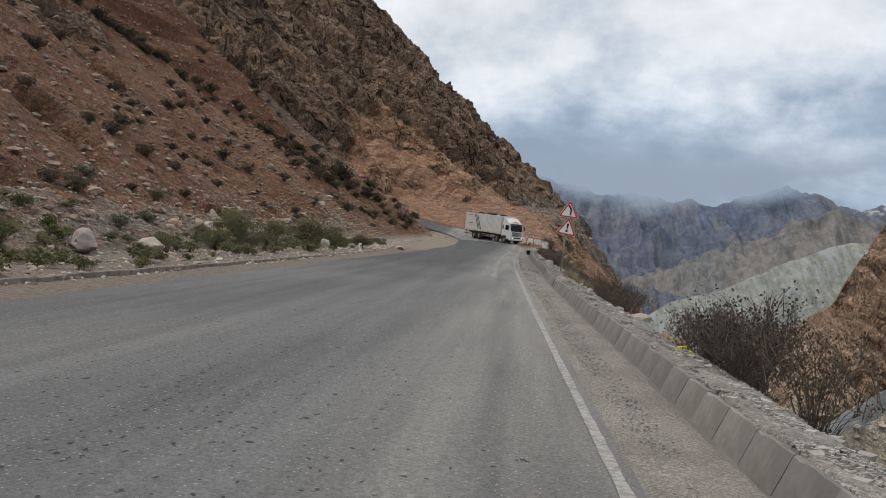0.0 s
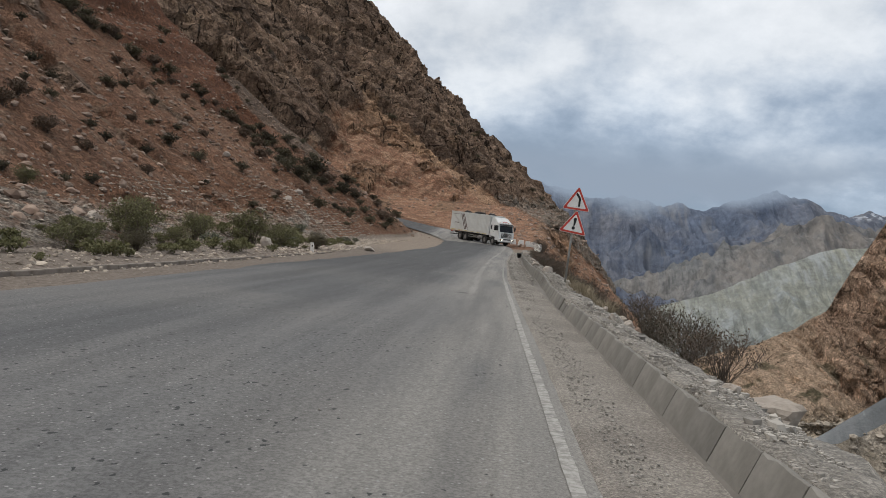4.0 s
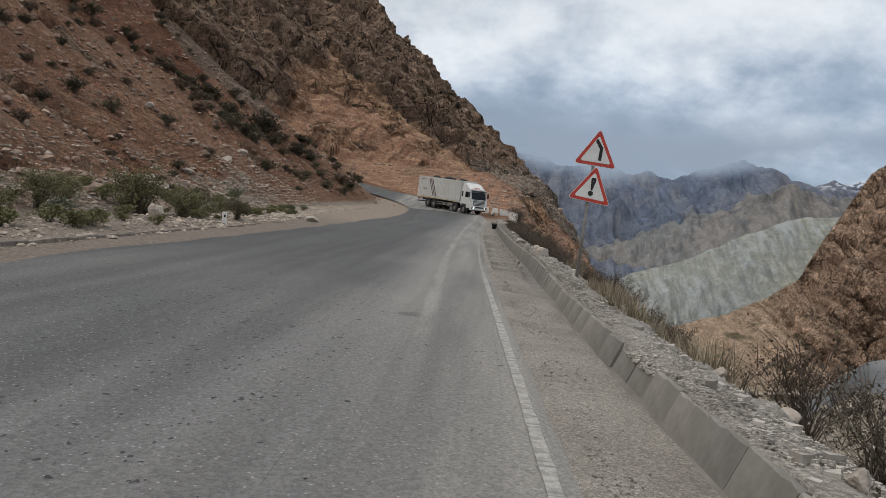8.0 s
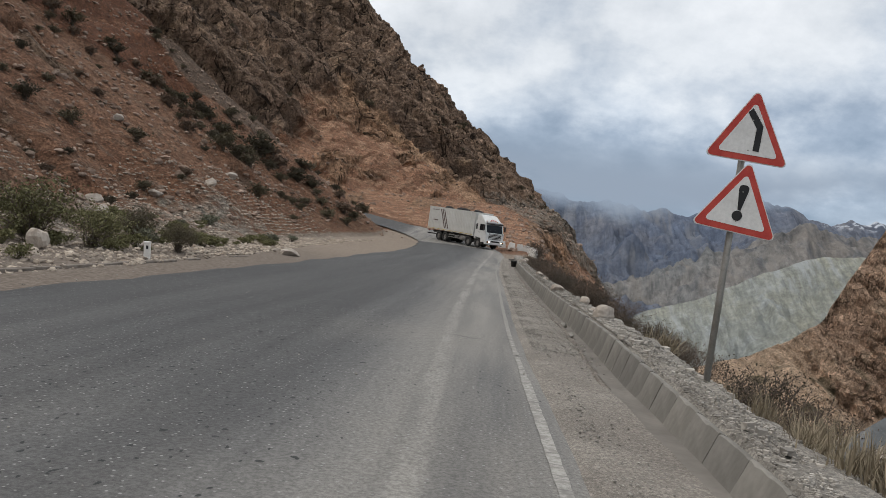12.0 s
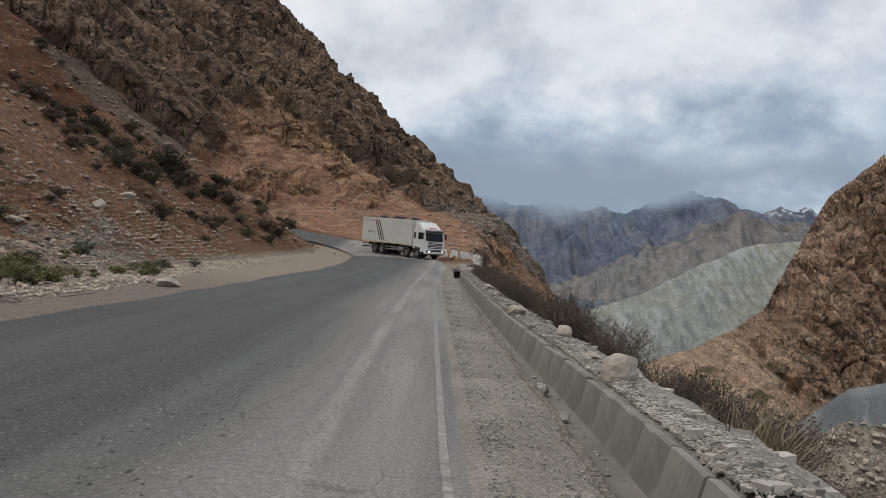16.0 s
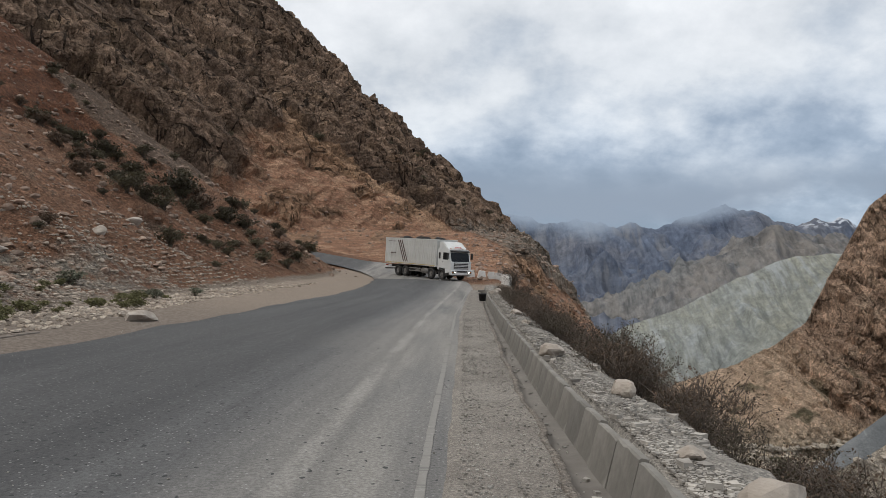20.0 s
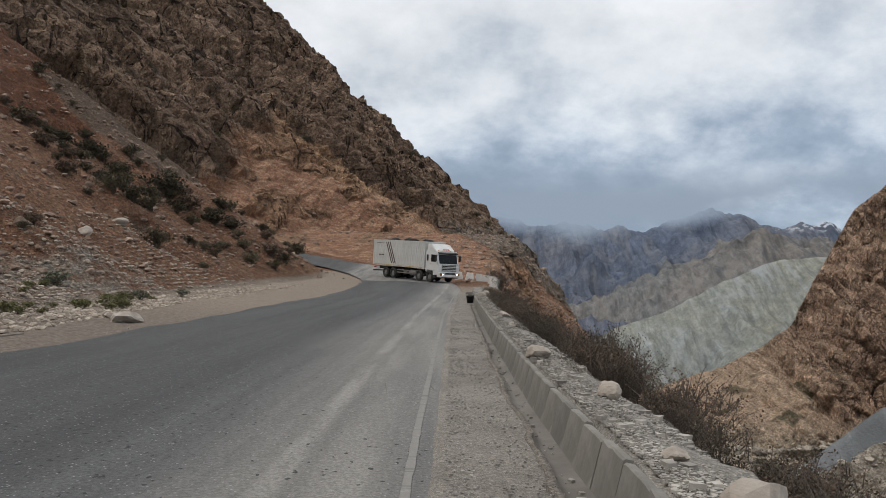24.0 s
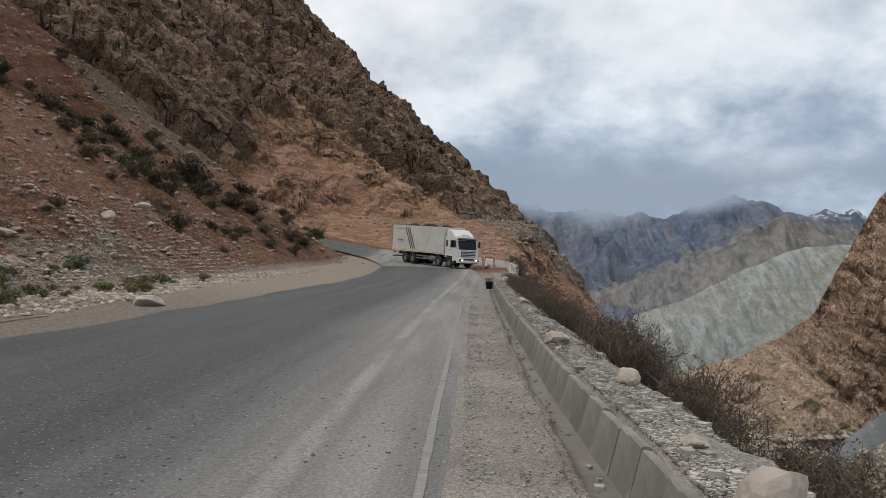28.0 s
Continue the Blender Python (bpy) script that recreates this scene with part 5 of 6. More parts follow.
def opposite():
    """The brown mountain across the ravine: a wall of crag over a rubble foot, as a sheet that runs from foot to crest."""
    cols = spaced((52, 90, 2.5), (90, 235, .6), (235, 420, 4))
    up = np.concatenate([np.linspace(0, .25, 44), np.linspace(.25, 1, 230)[1:], np.linspace(1, 1.5, 14)[1:]])
    A, S = np.meshgrid(cols, up)
    ridge = np.interp(A, [40, 94, 121, 140, 155, 163, 172, 185, 198, 214, 260, 330, 420], [-80, -47, -35, -25, -14, 2, 15, 36, 46, 60, 92, 120, 190])
    sill = np.minimum(-62 + .10 * np.clip(A - 120, 0, 200), ridge - 14)
    foot = np.full(A.shape, -104.0)
    lower, wall, back = np.clip(S / .25, 0, 1), np.clip((S - .25) / .75, 0, 1), np.clip(S - 1, 0, 1)
    Z = foot + (sill - foot) * lower + (ridge - sill) * wall - back * 160
    Y = 262 + 78 * lower ** .8 + 55 * wall ** 1.25 + back * 130 + 10 * np.sin(A / 26)
    u, v = A + .12 * Y, Z
    u2, v2 = u + fbm(u / 13, v / 13, 3, 21) * 6, v + fbm(u / 13, v / 13, 3, 24) * 8
    w1, j1 = blocks((u2 + .45 * v2) / 13, (v2 - .2 * u2) / 22, 21)
    w2, j2 = blocks((u2 - .3 * v2) / 4.6, (v2 + .2 * u2) / 8.0, 25)
    p = w1 * 6.5 * ease(j1, -.02, .18) + w2 * 3 * ease(j2, -.02, .24) - (1 - ease(j1, 0, .16)) * 1.8 - (1 - ease(j2, 0, .2)) * .8 + fbm(u / 40, v / 40, 3, 28) * 12 + fbm(u / 6, v / 6, 4, 30) * 3
    # ribs and clefts that run down the face
    lean = u + .35 * v + fbm(u / 9, v / 9, 3, 71) * 4
    p = p + (.5 - np.abs(fbm(lean / 11, (v + .9 * u) / 60, 3, 72)) * 4) * 5 + (.4 - np.abs(fbm(lean / 3.6, (v + .9 * u) / 20, 3, 74)) * 4) * 2 + fbm(u / 2.4, v / 3.4, 2, 78) * 2.4
    crag = ease(S, .2, .34) * (.35 + .65 * ease(A + fbm(u / 20, v / 20, 3, 33) * 30, 132, 158))
    p = p * crag + (1 - crag) * (fbm(u / 14, v / 9, 4, 36) * 9 + fbm(u / 3, v / 2.4, 3, 38) * 3.0)
    V = np.stack([A - p * .15, Y - p * .8, Z + p * .3], -1).reshape(-1, 3)
    global FOOT
    FOOT = V[(S.ravel() < .27) & (A.ravel() > 90) & (A.ravel() < 245)]
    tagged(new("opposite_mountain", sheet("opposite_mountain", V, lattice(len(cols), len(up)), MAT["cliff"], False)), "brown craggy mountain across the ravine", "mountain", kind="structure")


def make_cliff():
    m = Mat("brown_cliff", 1.0, .1)
    n1, n2 = m.noise(.02, 5), m.noise(.12, 6, .65, (1, 1, .45))
    low = m.step(m.axis(2), -48, -66)
    wob = m.n.new("ShaderNodeTexNoise")
    wob.inputs["Scale"].default_value, wob.inputs["Detail"].default_value = .12, 5
    m.l.new(m.co, wob.inputs["Vector"])
    bent = m.n.new("ShaderNodeVectorMath")
    bent.operation = "MULTIPLY_ADD"
    m.l.new(wob.outputs["Color"], bent.inputs[0])
    bent.inputs[1].default_value = (2.5, 2.5, 2.5)
    m.l.new(m.co, bent.inputs[2])
    m.co = bent.outputs[0]
    s2 = m.n.new("ShaderNodeSeparateXYZ")
    m.l.new(m.cells(.55, "F1", "Color"), s2.inputs[0])
    b1, t1 = m.blocky(.075, (1, 1, .6))
    b2, t2 = m.blocky(.22, (1, 1, .6))
    b3, t3 = m.blocky(.6, (1, 1, .8))
    c = m.mix(m.step(n1, .35, .65), (.53, .38, .28), (.43, .30, .22))
    c = m.mix(m.step(m.noise(.10, 6, .65), .52, .70), c, (.60, .455, .34))
    c = m.mix(m.step(m.noise(.06, 5, .6), .58, .70), c, (.27, .176, .124))
    talus = m.step(m.math("ADD", m.axis(0), m.math("MULTIPLY", m.noise(.05, 4), 36)), 176, 152)
    c = m.mix(m.math("MULTIPLY", talus, .75), c, m.mix(m.step(n2, .35, .65), (.60, .45, .325), (.50, .372, .268)))
    rocky = m.math("SUBTRACT", 1.0, m.math("MAXIMUM", m.math("MULTIPLY", low, .8), m.math("MULTIPLY", talus, .7)))
    for tone, k, lo, hi in ((t1, .5, .74, 1.26), (t2, .6, .66, 1.36), (t3, .6, .66, 1.36)):
        c = m.mix(m.math("MULTIPLY", rocky, k), c, m.mix(tone, (lo, lo, lo), (hi, hi * .985, hi * .97)), "MULTIPLY")
    c = m.mix(m.math("MULTIPLY", low, .85), c, m.mix(m.step(n2, .4, .62), (.45, .395, .315), (.32, .275, .215)))
    c = m.mix(m.math("ADD", m.math("MULTIPLY", low, .6), .22), c, m.mix(m.math("POWER", s2.outputs[0], 1.5), (.5, .5, .5), (1.75, 1.72, 1.68)), "MULTIPLY")
    c = m.mix(m.math("MULTIPLY", m.math("MULTIPLY", m.step(m.axis(2), -20, -50), m.step(m.noise(.05, 4), .56, .64)), .8), c, (.06, .068, .036))
    c = m.mix(.75, c, m.mix(m.step(m.noise(1.1, 9, .74), .34, .66), (.5, .49, .48), (1.5, 1.49, 1.47)), "MULTIPLY")
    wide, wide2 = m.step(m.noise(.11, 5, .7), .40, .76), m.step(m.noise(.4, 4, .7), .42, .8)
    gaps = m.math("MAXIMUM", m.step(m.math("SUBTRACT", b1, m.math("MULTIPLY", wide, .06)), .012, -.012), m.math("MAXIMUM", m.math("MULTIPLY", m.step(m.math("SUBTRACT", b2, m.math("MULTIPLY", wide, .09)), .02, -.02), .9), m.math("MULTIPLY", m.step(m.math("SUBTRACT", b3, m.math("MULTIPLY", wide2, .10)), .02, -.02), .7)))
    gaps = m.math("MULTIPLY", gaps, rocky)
    # crevice shade is put into the colour along the gaps
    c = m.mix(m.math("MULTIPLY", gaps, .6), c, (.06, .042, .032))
    m.bump(m.math("ADD", m.math("ADD", m.math("MULTIPLY", m.noise(.7, 8, .7), 2.0), n2), m.math("ADD", m.math("MULTIPLY", t2, 1.5), m.math("SUBTRACT", m.math("ADD", t1, t3), m.math("MULTIPLY", gaps, 1.5)))), 1.0, 1.5)
    return m.done(c)


MAT["cliff"] = make_cliff()
opposite()


def ridges(x, y, seed):
    """Sharp spurs with branching gullies between them."""
    t, k = 0, 1.0
    for i in range(5):
        t = t + np.abs(wave(x * 2 ** i + i * 7.7, y * 2 ** i + i * 3.3, seed + i)) * 2 * k
        k *= .52
    return t


def mid_hill(x, y):
    k = x - .15 * (y - 1300)
    top = np.interp(k, [-400, 150, 235, 310, 410, 500, 560, 680, 800, 1200], [-260, -165, -93, -60, -8, 30, 43, 50, 20, -100])
    d = np.abs(y - 1300)
    return np.maximum(top - d * np.where(y < 1300, .38, .7), -300) + fbm(x / 120, y / 120, 5, 31) * 16 - ridges(x / 55, y / 300, 33) * 44 * ease(1300 - y, -20, 160)


def far_range(x, y):
    top = np.interp(x, [-1500, -200, 270, 520, 760, 890, 1000, 1141, 1260, 1350, 1507, 1640, 1760, 2000, 3200], [420, 300, 228, 215, 205, 215, 262, 312, 290, 255, 240, 262, 205, 260, 330])
    d = np.where(y < 3500, 3500 - y, (y - 3500) * 1.5)
    z = top - .26 * d + fbm(x / 420, y / 420, 6, 41) * 120 * ease(d, 0, 500) - ridges(x / 300, y / 620, 44) * 170 * ease(d, -150, 500) + 33
    return z + fbm(x / 80, y / 80, 4, 46) * 42


def near_range(x, y):
    """The dark ridge left of the high peak and the spurs that run down from it."""
    top = np.interp(x, [-900, 100, 300, 450, 504, 665, 812, 900, 1000, 1200, 1500], [80, 0, -70, -20, 10, 90, 135, 170, 165, 130, 90])
    d = np.abs(y - 2500)
    return top - .35 * d + fbm(x / 260, y / 260, 6, 51) * 70 - ridges(x / 150, y / 360, 54) * 85 + 45


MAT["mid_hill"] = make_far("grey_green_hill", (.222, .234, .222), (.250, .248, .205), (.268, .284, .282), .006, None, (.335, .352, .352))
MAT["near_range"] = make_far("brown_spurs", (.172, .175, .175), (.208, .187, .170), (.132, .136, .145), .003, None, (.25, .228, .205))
# the far range's slate blue is distance haze put into its base colour
MAT["far_range"] = make_far("hazed_range", (.108, .130, .178), (.145, .152, .178), (.072, .092, .138), .0022, 215, (.205, .21, .225))
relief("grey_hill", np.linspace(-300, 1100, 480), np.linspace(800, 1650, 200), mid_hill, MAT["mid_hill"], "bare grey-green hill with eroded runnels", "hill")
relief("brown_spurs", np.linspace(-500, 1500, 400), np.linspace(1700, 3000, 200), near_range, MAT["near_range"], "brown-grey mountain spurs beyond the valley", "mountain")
relief("far_range", np.linspace(-600, 2600, 460), np.linspace(1450, 3900, 240), far_range, MAT["far_range"], "mountain range with blue-grey haze in its colour, under cloud with patches of snow", "mountain")
MAT["valley"] = make_far("valley_floor", (.20, .185, .155), (.25, .235, .20), (.11, .13, .085), .01)
relief("valley_floor", np.linspace(-4500, 4500, 60), np.linspace(-4500, 4500, 60), lambda x, y: -330 + 0 * x, MAT["valley"], "broad valley floor far below", "ground")


def grove():
    """Trees on the valley floor, far off."""
    V, F = [], []
    rnd = random.Random(12)
    for _ in range(420):
        x, y = 255 + 120 * rnd.random(), 1560 + 60 * rnd.random()
        h = 7 + 9 * rnd.random()
        z = -165 + (y - 1560) * .1
        i = len(V)
        for k in range(5):
            a = k * 1.2566 + rnd.random()
            V.append((x + 3.2 * math.cos(a), y + 3.2 * math.sin(a), z + h * (.3 + .3 * rnd.random())))
        V += [(x, y, z + h), (x, y, z - 3)]
        for k in range(5):
            F += [(i + k, i + (k + 1) % 5, i + 5), (i + (k + 1) % 5, i + k, i + 6)]
    tagged(new("valley_trees", sheet("valley_trees", V, F, MAT["leaf_dark"], False)), "dark green trees far down in the valley", "trees", kind="stuff")


grove()


def cloud_bank():
    """Cloud lying on the far peaks: a curved sheet, thin below and thick above."""
    m = bpy.data.materials.new("cloud")
    m.use_nodes = True
    n, l = m.node_tree.nodes, m.node_tree.links
    n.clear()
    out, mixs, clear, glow = n.new("ShaderNodeOutputMaterial"), n.new("ShaderNodeMixShader"), n.new("ShaderNodeBsdfTransparent"), n.new("ShaderNodeEmission")
    co = n.new("ShaderNodeTexCoord")
    sep = n.new("ShaderNodeSeparateXYZ")
    l.new(co.outputs["Object"], sep.inputs[0])
    mp = n.new("ShaderNodeMapping")
    mp.inputs["Scale"].default_value = (1, 1, 2.2)
    l.new(co.outputs["Object"], mp.inputs[0])
    t = n.new("ShaderNodeTexNoise")
    t.inputs["Scale"].default_value, t.inputs["Detail"].default_value = .0035, 6
    l.new(mp.outputs[0], t.inputs["Vector"])
    add = n.new("ShaderNodeMath")
    add.operation = "MULTIPLY_ADD"
    l.new(t.outputs["Fac"], add.inputs[0])
    add.inputs[1].default_value = 230
    # it hangs lower over the ridge beside the high peak
    drop = n.new("ShaderNodeMapRange")
    drop.interpolation_type = "SMOOTHSTEP"
    for key, v in (("From Min", 520), ("From Max", 980), ("To Min", 62), ("To Max", 0)):
        drop.inputs[key].default_value = v
    l.new(sep.outputs[0], drop.inputs["Value"])
    lower = n.new("ShaderNodeMath")
    lower.operation = "ADD"
    l.new(sep.outputs[2], lower.inputs[0])
    l.new(drop.outputs[0], lower.inputs[1])
    l.new(lower.outputs[0], add.inputs[2])
    fade = n.new("ShaderNodeMapRange")
    fade.interpolation_type = "SMOOTHSTEP"
    fade.inputs["From Min"].default_value, fade.inputs["From Max"].default_value = 295, 400
    l.new(add.outputs[0], fade.inputs["Value"])
    thin = n.new("ShaderNodeMapRange")
    thin.interpolation_type = "SMOOTHSTEP"
    thin.inputs["From Min"].default_value, thin.inputs["From Max"].default_value = 400, 215
    l.new(sep.outputs[2], thin.inputs["Value"])
    both = n.new("ShaderNodeMath")
    both.operation = "MULTIPLY"
    l.new(fade.outputs[0], both.inputs[0])
    l.new(thin.outputs[0], both.inputs[1])
    l.new(both.outputs[0], mixs.inputs[0])
    glow.inputs["Color"].default_value = (.325, .395, .495, 1)
    glow.inputs["Strength"].default_value = CLOUD * SKY * .92
    l.new(clear.outputs[0], mixs.inputs[1])
    l.new(glow.outputs[0], mixs.inputs[2])
    l.new(mixs.outputs[0], out.inputs[0])
    a = np.linspace(radians(-55), radians(60), 80)
    h = np.linspace(20, 780, 20)
    A, H = np.meshgrid(a, h)
    V = np.stack([2420 * np.sin(A), 2420 * np.cos(A), H], -1).reshape(-1, 3)
    ob = new("cloud_bank", sheet("cloud_bank", V, lattice(80, 20), m))
    tagged(ob, "grey-blue cloud hanging on the far peaks", "cloud", kind="structure")


cloud_bank()


def rubble_foot():
    """Fallen blocks and a few bushes on the foot of the opposite mountain."""
    rnd = random.Random(31)
    spots = []
    for _ in range(5200):
        x, y, z = FOOT[rnd.randrange(len(FOOT))]
        r = .35 + 1.9 * rnd.random() ** 4
        spots.append((x + rnd.gauss(0, 1), y, z + r * .15, r))
    litter_of_stones("ravine_boulders", "pale boulders heaped at the foot of the mountain", spots, "boulder_far", 15)


MAT["boulder_far"] = plain("ravine_boulder", (.27, .235, .19), (.37, .325, .27), .6, .95, .5, .1, 3, vary="island")
rubble_foot()


# ---- the lorry coming round the bend ----
def wheel(parent, x, y, r, w, dual=False):
    hub = new("wheel")
    hub.parent = parent
    hub.location = (x, y, r)
    side = 1 if x > 0 else -1
    for k in range(2 if dual else 1):
        off = -side * k * (w + .04)
        bm = bmesh.new()
        prof = [(r * .56, -w / 2), (r * .93, -w / 2), (r, -w / 2 + .05), (r, w / 2 - .05), (r * .93, w / 2), (r * .56, w / 2)]
        n = 26
        rows = [[bm.verts.new((off + dx, rr * math.cos(2 * math.pi * i / n), rr * math.sin(2 * math.pi * i / n))) for rr, dx in prof] for i in range(n)]
        for i in range(n):
            a, b = rows[i], rows[(i + 1) % n]
            for j in range(len(prof)):
                bm.faces.new((a[j], a[(j + 1) % len(prof)], b[(j + 1) % len(prof)], b[j]))
        bmesh.ops.recalc_face_normals(bm, faces=bm.faces)
        part("tyre", bm, MAT["rubber"], hub, "dusty black tyre", True)
    rim = rod((-w * .3, 0, 0), (side * w * .22, 0, 0), r * .57, 20)
    rod((side * w * .2, 0, 0), (side * w * .36, 0, 0), r * .22, 14, rim)
    part("rim", rim, MAT["rim"], hub, "grey steel rim")
    return hub


def lorry():
    MAT.update({
        "cab_white": plain("cab_white", (.66, .66, .64), (.58, .575, .555), 1.2, .4, .03, .002, 12, spec=.5),
        "box_white": plain("box_white", (.60, .60, .575), (.52, .51, .48), .7, .55, .06, .003, 7),
        "stripe": plain("brown_stripe", (.085, .052, .045), (.12, .08, .07), 2, .6),
        "rubber": plain("tyre_rubber", (.028, .027, .026), (.05, .047, .044), 5, .85),
        "rim": plain("wheel_rim", (.16, .15, .14), (.24, .225, .21), 5, .6),
        "chassis": plain("chassis_black", (.03, .028, .027), (.055, .05, .046), 4, .8),
        "trim_dark": plain("trim_dark", (.02, .02, .021), (.035, .034, .033), 4, .5),
        "red_paint": plain("red_paint", (.45, .07, .05), (.38, .06, .05), 4, .5),
        "orange_lamp": plain("orange_lamp", (.55, .2, .04), (.5, .17, .03), 4, .3),
        "yellow": plain("yellow_strip", (.5, .38, .08), (.42, .3, .06), 3, .6),
        "tarp": plain("dark_tarp", (.02, .02, .02), (.045, .042, .04), 2, .85),
    })
    g = Mat("dark_glass", .12, .2)
    MAT["glass"] = g.done((.012, .014, .016))
    lamp = Mat("headlight_glow", .2, .5)
    lamp.b.inputs["Emission Color"].default_value, lamp.b.inputs["Emission Strength"].default_value = (1, .95, .85, 1), 4.0
    MAT["headlight"] = lamp.done((.8, .8, .78))

    z0 = float(level(112.45)) + .02
    t = thing("lorry", pose(-1.82, 112.45, z0, -2.6, 0, 218.1), "white four-axle box lorry with brown stripes rounding the bend", "lorry")
    # chassis
    for x in (-.42, .42):
        part("frame_rail", box((.09, 11.0, .28), (x, -4.6, .95), .01), MAT["chassis"], t)
    for y in (-.3, -3.2, -5.2, -9.6):
        part("cross_member", box((.8, .12, .2), (0, y, .95), .01), MAT["chassis"], t)
    for y in (0, -1.8, -6.4, -7.75):
        dual = y < -3
        part("axle", rod((-1.0, y, .53), (1.0, y, .53), .07, 10), MAT["chassis"], t)
        for x in (-1.08, 1.08):
            wheel(t, x, y, .53, .30, dual)
        if dual:
            for x in (-.98, .98):
                part("mudguard", box((.5, 1.15, .04), (x, y, 1.10), .015), MAT["chassis"], t)
    for s in (-1, 1):
        part("fuel_tank", rod((s * .9, -2.5, .72), (s * .9, -3.5, .72), .29, 18), MAT["rim"], t, "grey cylindrical fuel tank", True)
        part("air_tank", rod((s * .95, -3.8, .75), (s * .95, -4.6, .75), .16, 14), MAT["rim"], t, "", True)
        for z in (.62, .88):
            part("side_guard", box((.04, 2.2, .10), (s * 1.14, -4.65, z), .008), MAT["rim"], t)
        for y in (-3.8, -4.7, -5.5):
            part("guard_post", box((.04, .06, .5), (s * 1.11, y, .86), .005), MAT["chassis"], t)
        part("tail_lamp", box((.3, .04, .12), (s * .9, -10.3, .95), .01), MAT["red_paint"], t)
    part("bumper_bar", box((2.3, .08, .12), (0, -10.25, .6), .01), MAT["chassis"], t)
    # the box
    cargo = part("cargo_box", box((2.46, 9.35, 2.62), (0, -5.6, 2.53), .03), MAT["box_white"], t, "white ribbed steel cargo box, dusty")
    rib = box((.07, .13, 2.46), (0, 0, 0), .015)
    me = bpy.data.meshes.new("rib")
    rib.to_mesh(me)
    rib.free()
    me.materials.append(MAT["box_white"])
    for s in (-1, 1):
        for k in range(30):
            ob = new("rib", me)
            ob.parent = cargo
            ob.location = (s * 1.228, -1.15 - k * .306, 2.53)
        for z in (1.26, 3.80):
            part("edge_rail", box((.05, 9.37, .10), (s * 1.235, -5.6, z), .01), MAT["box_white"], cargo)
        part("marker_strip", box((.006, 9.0, .05), (s * 1.263, -5.6, 1.30)), MAT["yellow"], cargo, "thin yellow reflective strip")
        for k in range(3):
            o = .34 * k
            pts = [(-7.85 + o, 3.62), (-7.68 + o, 3.62), (-6.55 + o, 1.48), (-6.72 + o, 1.48)]
            bm = bmesh.new()
            v = [bm.verts.new((s * 1.262, y, z)) for y, z in pts] + [bm.verts.new((s * 1.268, y, z)) for y, z in pts]
            for f in ((0, 1, 2, 3), (7, 6, 5, 4), (0, 4, 5, 1), (1, 5, 6, 2), (2, 6, 7, 3), (3, 7, 4, 0)):
                bm.faces.new([v[i] for i in f])
            bmesh.ops.recalc_face_normals(bm, faces=bm.faces)
            part("stripe", bm, MAT["stripe"], cargo, "slanting brown stripe")
        for k in range(4):
            part("lettering_bar", box((.006, .2, .12), (s * 1.266, -8.25 - k * .27, 2.30)), MAT["stripe"], cargo)
        part("lettering_bar", box((.006, 1.5, .05), (s * 1.266, -8.9, 3.5)), MAT["stripe"], cargo)
    for x in (-.62, .62):
        door = part("rear_door", box((1.2, .04, 2.5), (x, -10.29, 2.53), .01), MAT["box_white"], cargo)
        part("lock_bar", rod((x * .5, -10.33, 1.35), (x * .5, -10.33, 3.7), .02, 8), MAT["rim"], cargo)
    for k, (y, w) in enumerate([(-2.6, 1.5), (-4.9, .9), (-6.0, 1.2), (-8.2, 1.1)]):
        bm = stone(60 + k, (.7, w * .6, .34), 2)
        bmesh.ops.translate(bm, vec=(-.3, y, 3.86), verts=bm.verts)
        part("rolled_tarp", bm, MAT["tarp"], cargo, "dark bundled tarpaulin on the roof", True)
    # the cab
    bm = bmesh.new()
    side = [(1.42, .78), (1.46, 1.55), (1.34, 1.75), (1.10, 2.72), (.95, 2.98), (-.68, 3.02), (-.72, .95), (-.45, .95), (-.42, 1.12), (.48, 1.12), (.56, .62)]
    L = [bm.verts.new((-1.235, y, z)) for y, z in side]
    R = [bm.verts.new((1.235, y, z)) for y, z in side]
    for i in range(len(side)):
        j = (i + 1) % len(side)
        bm.faces.new((L[i], R[i], R[j], L[j]))
    bm.faces.new(L)
    bm.faces.new(R[::-1])
    bmesh.ops.recalc_face_normals(bm, faces=bm.faces)
    bmesh.ops.bevel(bm, geom=list(bm.edges), offset=.05, segments=2, affect="EDGES")
    bmesh.ops.triangulate(bm, faces=[f for f in bm.faces if len(f.verts) > 4])
    cab = part("cab", bm, MAT["cab_white"], t, "white painted cab")
    fair = bmesh.new()
    v = [fair.verts.new(p) for p in [(-1.15, .85, 2.98), (1.15, .85, 2.98), (1.1, -.05, 3.62), (-1.1, -.05, 3.62), (-1.15, -.62, 3.0), (1.15, -.62, 3.0), (1.1, -.62, 3.66), (-1.1, -.62, 3.66)]]
    for f in ((0, 1, 2, 3), (3, 2, 6, 7), (1, 5, 6, 2), (0, 3, 7, 4), (4, 7, 6, 5), (0, 4, 5, 1)):
        fair.faces.new([v[i] for i in f])
    bmesh.ops.recalc_face_normals(fair, faces=fair.faces)
    bmesh.ops.bevel(fair, geom=list(fair.edges), offset=.05, segments=2, affect="EDGES")
    fairing = part("roof_fairing", fair, MAT["cab_white"], cab)
    tilt = Matrix.Rotation(radians(13.5), 4, "X")
    part("windscreen", box((2.12, .03, .86), (0, 1.235, 2.22), .01, rot=tilt), MAT["glass"], cab, "dark reflecting windscreen")
